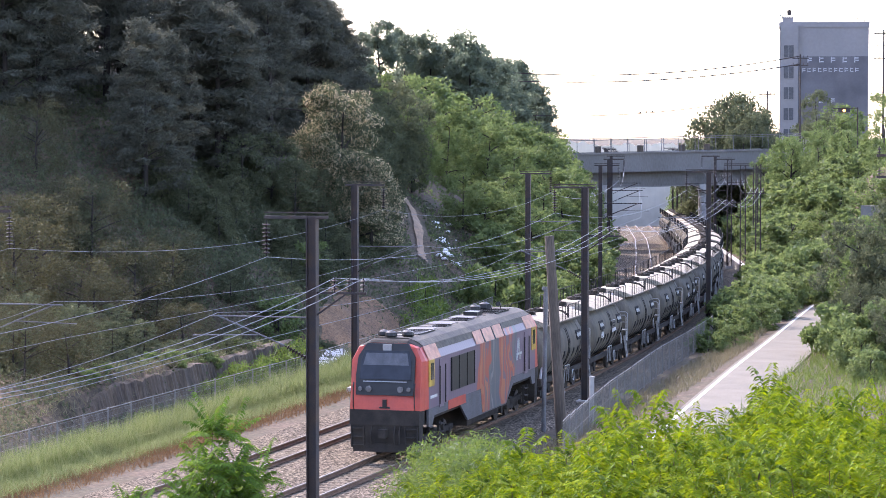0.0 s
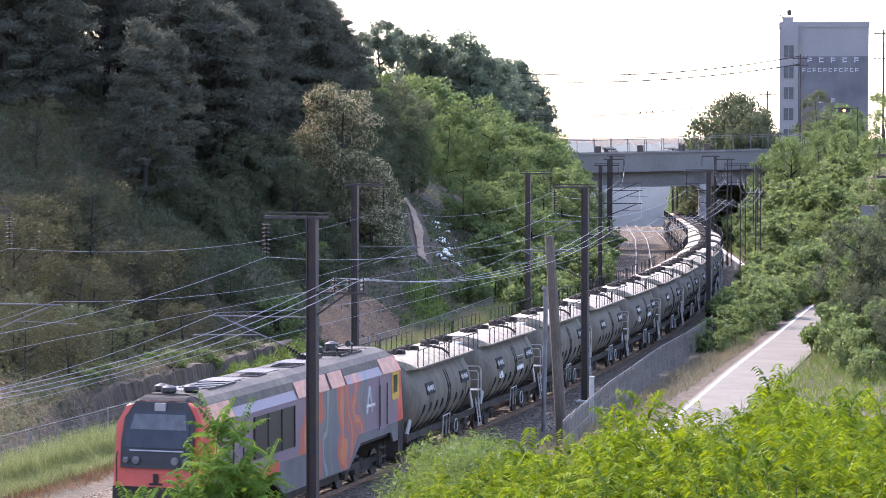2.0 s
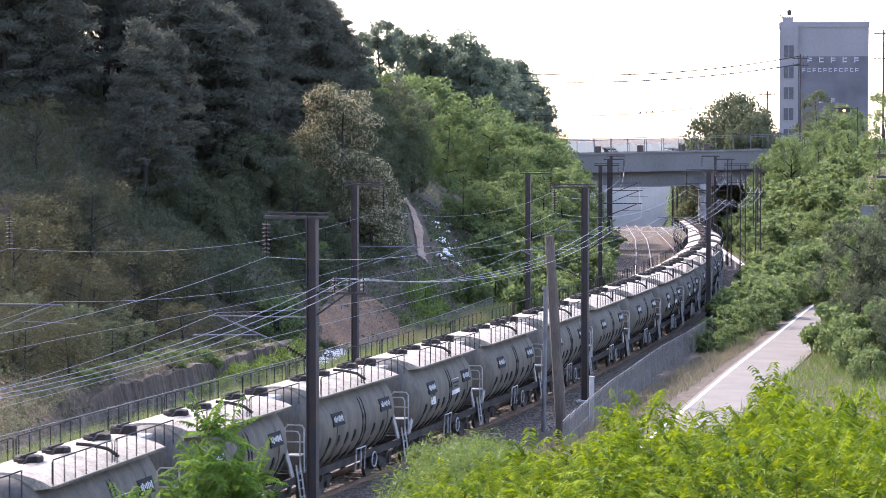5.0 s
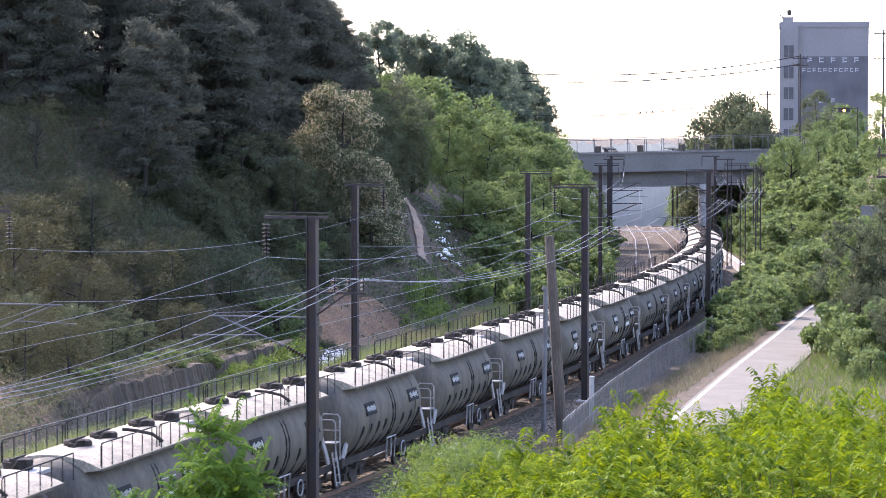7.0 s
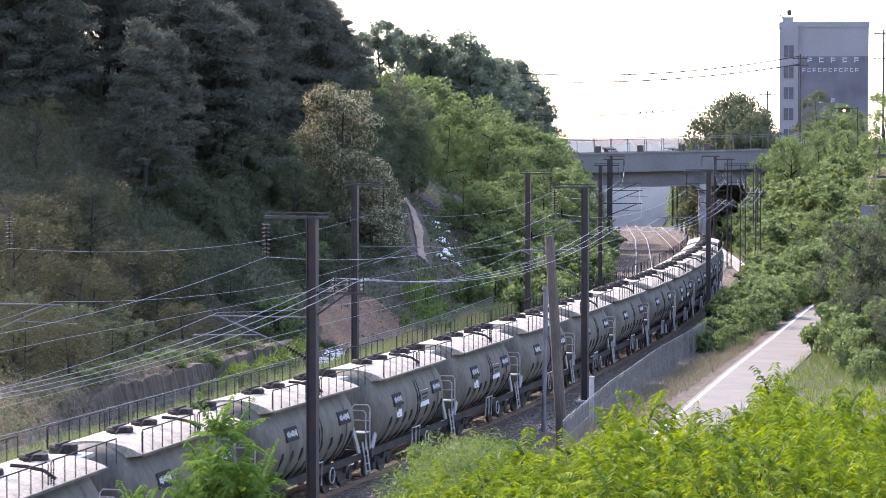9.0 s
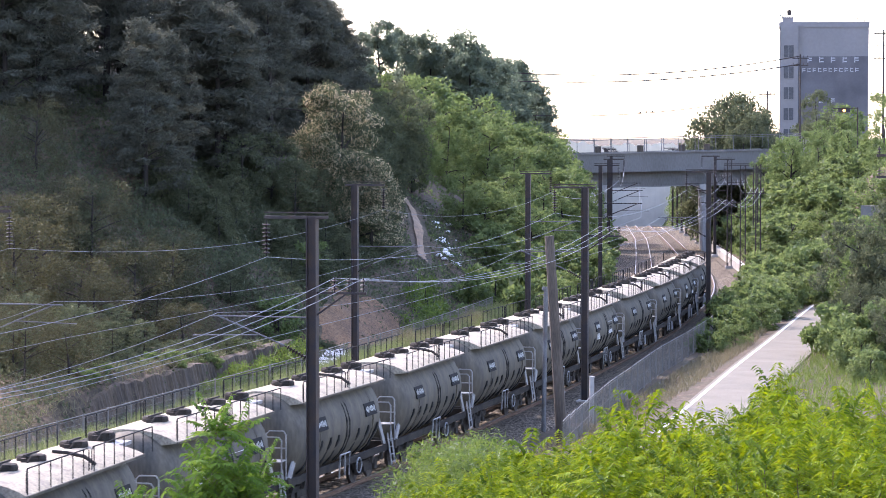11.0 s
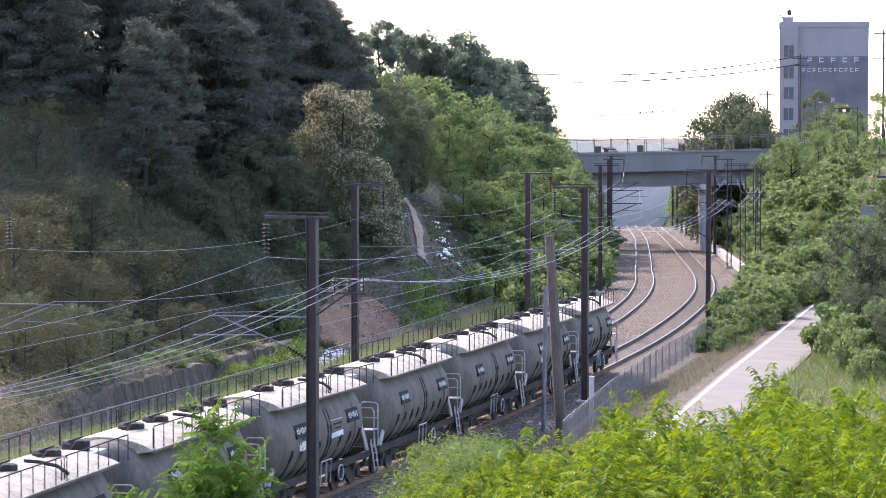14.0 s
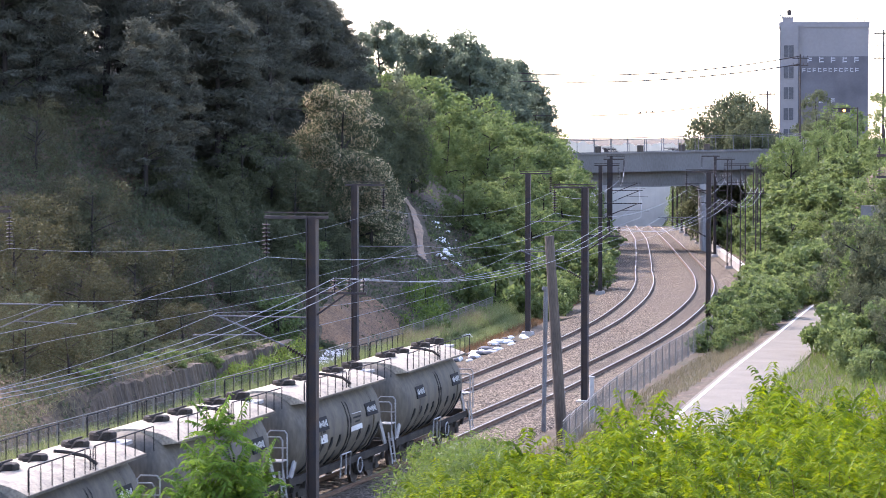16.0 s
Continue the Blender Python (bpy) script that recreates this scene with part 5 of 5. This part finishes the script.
def fence(y0, y1, u, high, label, step=2.5, wire=0.009, gap=0.16, rows=5):
    """Posts and wire-mesh panels along the line; u: rows of (y, metres beside the near track)."""
    f = thing("mesh_fence", label, "fence")
    mesh = Build()
    for k in range(rows):
        mesh.box((0, 0, 0.1 + k * (high - 0.2) / (rows - 1)), (step, wire, wire))
    for k in range(int(step / gap)):
        mesh.box((-step / 2 + k * gap, 0, high / 2), (wire, wire, high - 0.15))
    pm = mesh.mesh("mesh_panel", M_FENCE)
    post = Build().box((0, 0, high / 2 - 0.1), (0.055, 0.055, high + 0.3)).mesh("post", M_FENCE)
    rail = Build().tube([(-step / 2, 0, high), (step / 2, 0, high)], 0.02, 6).mesh("top_rail", M_FENCE)
    uy, uu = [a for a, _ in u], [b for _, b in u]
    ys = np.arange(y0, y1, 0.1)
    line = np.array([beside(y, np.interp(y, uy, uu))[:2] for y in ys])
    run = np.concatenate([[0], np.cumsum(np.hypot(*np.diff(line, axis=0).T))])
    for s in np.arange(step / 2, run[-1] - step / 2, step):
        a, b = (np.array([np.interp(s + o, run, line[:, i]) for i in (0, 1)]) for o in (-step / 2, step / 2))
        q = (a + b) / 2
        m = Matrix.Translation((q[0], q[1], gz(*q))) @ Matrix.Rotation(math.atan2(b[1] - a[1], b[0] - a[0]), 4, "Z")
        for name, me in (("mesh_panel", pm), ("top_rail", rail)):
            part(name, me, None, f).matrix_basis = m
        part("post", post, None, f).matrix_basis = m @ Matrix.Translation((step / 2, 0, 0))
    return f


fence(66, 172, [(66, -12.8)], 1.6, "grey wire-mesh fence on thin posts behind pale grass", 2.5, 0.007, 0.11, 7)
fence(99, 158, [(99, 6.1), (108, 5.1), (117, 4.3), (126, 3.85), (134, 3.55), (158, 3.4)], 1.5, "silver wire-mesh fence beside the ballast", 2.5, 0.012, 0.22, 3)
for x, y, z in ((5.05, 107, 1.9), (6.55, 111.5, 2.1)):
    solid("fence_post", Build().box((0, 0, z / 2), (0.2, 0.2, z)).box((0, 0, z + 0.03), (0.24, 0.24, 0.06)), M_CONC, "stout grey concrete fence post", "post", pose(x, y, gz(x, y) - 0.1), "concrete fence posts")

# ---- cut earth bank behind the stalks ----
M_CUT = material("cut_earth_face", (0.13, 0.094, 0.06), 0.95, vary=0.35, scale=1.2, fine=9, bump=0.8, other=(0.06, 0.046, 0.033), amount=0.8, streak=0.18)
rings = []
for y in np.arange(101.0, 141.0, 0.16):
    k = float(sm(101, 110, y) * (1 - sm(134, 141, y))) * (0.66 + 0.05 * noise.noise((y * 1.1, 7, 0)))
    g = 0.13 * noise.noise((y * 1.3, 0, 0)) + 0.09 * noise.noise((y * 4.1, 2, 0))
    rings.append([beside(y, u + g * w, z * k - 0.5 + 0.15 * w * noise.noise((y * 0.7, z, 4))) for u, z, w in
                  ((-16.35, 0.0, 0.3), (-16.5, 0.5, 0.8), (-16.58, 1.1, 1.0), (-16.66, 1.5, 1.0), (-16.72, 1.95, 1.1), (-16.78, 2.25, 1.2), (-17.0, 2.38, 0.8), (-17.6, 2.2, 0.4))])
solid("earth_bank", Build().loft(rings, False, False), M_CUT, "steep grooved brown face of a cut earth bank", "bank", kind="structure")

# ---- garden plot, rubbish and path ----
M_PLAST = material("white_plastic", (0.72, 0.72, 0.70), 0.4, vary=0.15, scale=2.5, fine=14, bump=0.3, other=(0.40, 0.39, 0.36), amount=0.6)
M_TARP = material("dark_tarpaulin", (0.05, 0.05, 0.055), 0.5, scale=3, other=(0.10, 0.09, 0.08))
M_DIRT = material("bare_brown_dirt", (0.19, 0.11, 0.055), 0.95, vary=0.5, scale=0.6, fine=8, bump=0.6, other=(0.11, 0.07, 0.042))
M_SAND = material("sandy_path", (0.30, 0.20, 0.125), 0.95, vary=0.2, scale=1.5, fine=10, bump=0.4, other=(0.19, 0.14, 0.10))


def lie(name, label, category, xs, ys, mat, lift, rough=0.0, kind="", ragged=0.0):
    """A sheet that lies on the ground."""
    def zf(X, Y):
        w = np.sin(X * 5.1 + 1.7 * np.sin(Y * 3.3)) * np.cos(Y * 4.3 + X)
        edge = np.minimum(np.minimum(X - xs[0], xs[-1] - X), np.minimum(Y - ys[0], ys[-1] - Y))
        edge = edge - ragged * (0.6 + 0.5 * np.sin(X * 1.9 + 0.7 * Y) + 0.5 * np.sin(Y * 1.1 - X * 0.6))
        return ground_z(X, Y) + (lift + rough * w) * np.clip(edge / 0.6 + 0.25 * w, -1.0, 1.0) - 0.25 * (edge < 0.05)
    return solid(name, grid_mesh(name, xs, ys, zf, mat), None, label, category, kind=kind)


lie("dirt_patch", "bare brown dirt slope above the garden plot", "ground", np.arange(-8.0, -1.4, 0.2), np.arange(149.5, 162, 0.35), M_DIRT, 0.1, 0.05, kind="structure", ragged=0.9)
for x0, x1, y0, y1 in ((-10.3, -7.6, 141, 146.5), (-7.2, -5.2, 142.5, 148), (-9.6, -7.8, 135.5, 140.4), (-7.4, -5.5, 138.2, 142)):
    lie("plastic_sheet", "crumpled white plastic sheet over a garden bed", "plastic sheet", np.arange(x0, x1, 0.15), np.arange(y0, y1, 0.2), M_PLAST, 0.16, 0.10)
q = [Vector((x, y, 0)) for x, y in zip(PATH_X, PATH_Y)]
pb = Build()
rings = []
for i in range(len(q) - 1):
    for k in range(5):
        p = q[i].lerp(q[i + 1], k / 5)
        w = 0.3 + 0.08 * math.sin(i * 2.1 + k)
        rings.append([(p.x - w, p.y, gz(p.x - w, p.y) + 0.13), (p.x, p.y, gz(p.x, p.y) + 0.16), (p.x + w, p.y, gz(p.x + w, p.y) + 0.13)])
pb.loft(rings, False, False)
solid("footpath", pb, M_SAND, "sandy footpath climbing the slope", "path", kind="structure")
B_ = np.random.default_rng(21)


def bag(x, y, size, mat, name, label, group):
    """A slumped bag or block of uneven shape."""
    bm = bmesh.new()
    bmesh.ops.create_icosphere(bm, subdivisions=2, radius=size)
    ph = B_.uniform(0, 6, 3)
    for v in bm.verts:
        v.co *= 1 + 0.22 * math.sin(v.co.x * 5 / size * 0.5 + ph[0]) * math.cos(v.co.y * 4 / size * 0.5 + ph[1])
        v.co.z = max(v.co.z, -0.35 * size) * 0.62
        v.co.x *= 1.3
    me = bpy.data.meshes.new(name)
    bm.to_mesh(me)
    bm.free()
    me.materials.append(mat)
    solid(name, me, None, label, "rubbish", pose(x, y, gz(x, y) + 0.2 * size, 0, 0, float(B_.uniform(0, 180))), group)


for i in range(34):
    y = B_.uniform(139.5, 157)
    p = beside(y, B_.uniform(-9.1, -7.9))
    w = B_.uniform() < 0.65
    bag(p.x, p.y, float(B_.uniform(0.18, 0.36)), M_PLAST if w else M_TARP, "rubbish_bag", "crumpled white plastic bag beside the ballast" if w else "black slumped rubbish bag beside the ballast", "rubbish beside the track")
for i in range(26):
    y = B_.uniform(186, 206)
    x = -0.3 + (y - 186) * -0.03 + B_.uniform(0.0, 1.9)
    bag(x, y, float(B_.uniform(0.12, 0.3)), M_PLAST, "white_sack", "small white sack lying among weeds on the slope", "sacks on the slope")
bag(-2.2, 147.5, 1.0, M_TARP, "tarpaulin_mound", "dark tarpaulin heap beside the garden plot", "")
bag(1.35, 155, 0.6, M_PLAST, "plastic_heap", "heap of white plastic film behind the fence", "")


# ---- grey wall panel on the right-hand slope ----
wp = thing("wall_panel", "pale grey concrete wall panels above the creepers", "wall", pose(34.6, 203, 4.6, 0, 0, -14))
for k in range(3):
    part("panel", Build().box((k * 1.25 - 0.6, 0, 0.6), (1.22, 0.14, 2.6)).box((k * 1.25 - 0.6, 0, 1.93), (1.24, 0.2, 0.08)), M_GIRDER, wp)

# ---- far building and poles ----
M_WALL = material("pale_building_wall", (0.22, 0.21, 0.21), 0.85, vary=0.05, scale=0.15, fine=2, bump=0.05, other=(0.185, 0.18, 0.18))
M_BANNER = material("grey_banner", (0.13, 0.128, 0.14), 0.8, vary=0.05, scale=0.2, fine=3, bump=0.03)
M_PALE = material("pale_lettering", (0.45, 0.45, 0.47), 0.8, bump=0)
M_PANE = material("window_pane", (0.06, 0.065, 0.08), 0.3, bump=0, spec=0.4)


def hospital():
    h = thing("apartment_block", "tall grey building with a sign-covered facade behind trees", "building", pose(67.6, 452, 7, 0, 0, -8.0))
    part("wall", Build().box((0, 6, 12.1), (15.6, 12, 24.2)), M_WALL, h, "pale grey rendered wall")
    part("roof", Build().box((0, 6, 24.35), (15.9, 12.3, 0.3)).box((0, 0.2, 24.8), (15.9, 0.25, 0.7)), M_WALL, h, "flat roof with a parapet")
    part("stair_wing", Build().box((-6.1, -0.3, 12.2), (3.1, 1.0, 24.4)), M_WALL, h, "projecting stair wing")
    for k in range(5):
        w = part("window", Build().box((-6.2, -0.85, 19.9 - k * 3.7), (1.7, 0.12, 2.1)), M_PANE, h, "dark wing window")
        part("window_frame", Build().box((-6.2, -0.93, 19.9 - k * 3.7), (0.08, 0.06, 2.1)), M_WALL, w)
    part("banner", Build().box((1.6, -0.25, 12.0), (12.2, 0.3, 14.0)), M_BANNER, h, "large grey sign panel")
    for z, n, s, x0 in ((18.4, 5, 1.15, -2.6), (16.6, 11, 0.85, -3.6), (11.2, 3, 1.0, -2.6)):
        for k in range(n):
            xm = x0 + k * (2.05 if n < 6 else 0.93)
            mk = Build().box((xm - 0.2 * s, -0.43, z), (s * 0.14, 0.06, s * 0.9)).box((xm + 0.15 * s, -0.43, z + 0.25 * s), (s * 0.5, 0.06, s * 0.16)).box((xm + 0.15 * s, -0.43, z - (0.1 + 0.2 * (k % 2)) * s), (s * 0.5, 0.06, s * 0.16))
            part("sign_mark", mk, M_PALE, h, "pale unreadable sign mark")
    part("roof_hut", Build().box((-6.4, 3, 25.2), (1.8, 2.5, 1.5)).box((-6.4, 3, 26.0), (2.0, 2.7, 0.15)), M_WALL, h, "small roof hut")
    part("roof_mast", Build().tube([(-6.2, 2, 24.4), (-6.2, 2, 27.6)], 0.1, 6).tube([(-7.2, 2, 24.4), (-7.5, 2, 27.0)], 0.08, 6).tube([(-7.2, 2, 26.0), (-7.8, 2, 26.4)], 0.1, 6).box((-6.2, 2, 26.9), (0.7, 0.5, 0.9)), M_STEEL, h)
    for k in range(5):
        part("roof_post", Build().box((5.2 + k * 0.6, 0.6, 25.2), (0.12, 0.12, 1.8)), M_STEEL, h)


hospital()


def utility_pole(x, y, z0, z1, arms):
    p = thing("utility_pole", "concrete utility pole with cross arms beside the road", "utility pole", pose(x, y, z0), "utility poles")
    part("pole", Build().tube([(0, 0, 0), (0, 0, z1 - z0)], [0.13, 0.09], 10), M_STEEL, p)
    for d in arms:
        a = part("cross_arm", Build().box((0, 0, z1 - z0 - d), (2.0, 0.1, 0.1)), M_STEEL, p)
        for x_ in (-0.9, -0.4, 0.4, 0.9):
            i = Build()
            insulator(i, (x_, 0, z1 - z0 - d), (0, 0, 1), 2, 0.1, 0.12)
            part("insulator", i, M_CERAM, a)


utility_pole(45.3, 262, 6, 23.0, (0.4, 1.6, 3.0))
utility_pole(44.6, 318, 8, 22.2, (0.5, 1.4))
utility_pole(39.6, 311, 6, 17.5, (0.4,))
tl = thing("traffic_signal", "roadside traffic signal with one lit amber lamp", "traffic signal", pose(44.1, 280, 8))
part("post", Build().tube([(1.5, 0, 0), (1.5, 0, 7.2)], 0.08, 8).tube([(1.5, 0, 7.1), (-1.2, 0, 7.1)], 0.05, 6), M_STEEL, tl)
part("signal_head", Build().box((0, 0, 6.85), (1.3, 0.25, 0.4)), M_STEEL, tl, "black signal head")
M_AMBER = material("lit_amber_lens", (0.6, 0.2, 0.03), 0.3, bump=0)
M_AMBER.node_tree.nodes["Principled BSDF"].inputs["Emission Color"].default_value = (1.0, 0.28, 0.04, 1)
M_AMBER.node_tree.nodes["Principled BSDF"].inputs["Emission Strength"].default_value = 3.0
part("lamp", Build().tube([(0, -0.13, 6.85), (0, -0.16, 6.85)], 0.16, 14), M_AMBER, tl, "lit amber lamp")


def span(p, q, sag, r, label):
    p, q = Vector(p), Vector(q)
    pts = []
    for k in range(25):
        t = k / 24
        v = p.lerp(q, t)
        v.z -= 4 * sag * t * (1 - t)
        pts.append(v)
    solid("power_line", Build().tube(pts, r, 5), M_STEEL, label, "power line", group="power lines")


for z, sag in ((19.6, 1.2), (18.6, 1.0)):
    span((6.5, 300, z), (44.6, 318, 22.0 - (19.6 - z)), sag, 0.06, "dark power line high across the cutting")
span((9.5, 300, 14.5), (39.6, 311, 16.9), 0.9, 0.04, "thin power line above the bridge")


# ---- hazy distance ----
# both wood colours are paled to paint in the haze of distance
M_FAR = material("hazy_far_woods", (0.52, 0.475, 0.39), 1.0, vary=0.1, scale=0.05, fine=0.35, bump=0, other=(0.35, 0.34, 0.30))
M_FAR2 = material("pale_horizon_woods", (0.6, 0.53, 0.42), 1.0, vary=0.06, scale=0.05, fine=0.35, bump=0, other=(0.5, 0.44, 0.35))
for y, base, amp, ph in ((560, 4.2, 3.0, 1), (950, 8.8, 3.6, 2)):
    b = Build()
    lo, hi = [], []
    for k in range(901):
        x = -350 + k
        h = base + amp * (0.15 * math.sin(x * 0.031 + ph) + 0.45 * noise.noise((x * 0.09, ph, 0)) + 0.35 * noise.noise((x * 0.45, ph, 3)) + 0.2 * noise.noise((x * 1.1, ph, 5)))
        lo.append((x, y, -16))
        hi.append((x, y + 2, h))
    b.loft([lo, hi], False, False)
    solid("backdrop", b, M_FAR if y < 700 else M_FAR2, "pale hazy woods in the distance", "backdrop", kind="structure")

utility_pole(18.05, 100, -0.4, 11.55, (0.1, 0.95))


def bird(x, y, z):
    b = thing("bird", "small dark bird perched on the power line", "bird", pose(x, y, z), "birds on the line")
    part("body", Build().tube([(-0.12, 0, 0.08), (-0.05, 0, 0.1), (0.05, 0, 0.14), (0.1, 0, 0.2)], [0.02, 0.075, 0.08, 0.04], 8), M_UNDER, b)
    part("head", Build().tube([(0.08, 0, 0.18), (0.12, 0, 0.23), (0.16, 0, 0.24)], [0.04, 0.05, 0.015], 8), M_UNDER, b)
    part("tail", Build().box((-0.2, 0, 0.06), (0.18, 0.06, 0.015), pose(0, 0, 0, 0, 20, 0)), M_UNDER, b)


for k in (0.47, 0.495, 0.52):
    p = Vector((9.5, 300, 14.5)).lerp(Vector((39.6, 311, 16.9)), k)
    bird(p.x, p.y, p.z - 3.6 * k * (1 - k))


def motions():
    ts = [0.0, 0.25, 0.5, 0.6, 0.75] + [1 + 0.5 * i for i in range(31)]
    walk(LOCO, [(t, at_s(5.3 - ran(t), 6.0)) for t in ts])
    for i, w in enumerate(WAGONS):
        s0 = TRAIN_START + PITCH * (i + 0.5)
        walk(w, [(t, at_s(s0 - ran(t), 3.4)) for t in ts])

    # saplings sway a little in the wind
    for i, ob in enumerate(SWAY):
        m0, rows = ob.matrix_basis.copy(), []
        loc, rot = m0.translation.copy(), m0.to_euler()
        for k in range(17):
            a, b = 1.3 * math.sin(k * 1.1 + i * 0.9), 1.0 * math.sin(k * 0.8 + i * 1.7)
            rows.append((float(k), Matrix.Translation(loc) @ pose(0, 0, 0, a, b, 0) @ Matrix.Rotation(rot.z, 4, "Z")))
        walk(ob, rows)


motions()
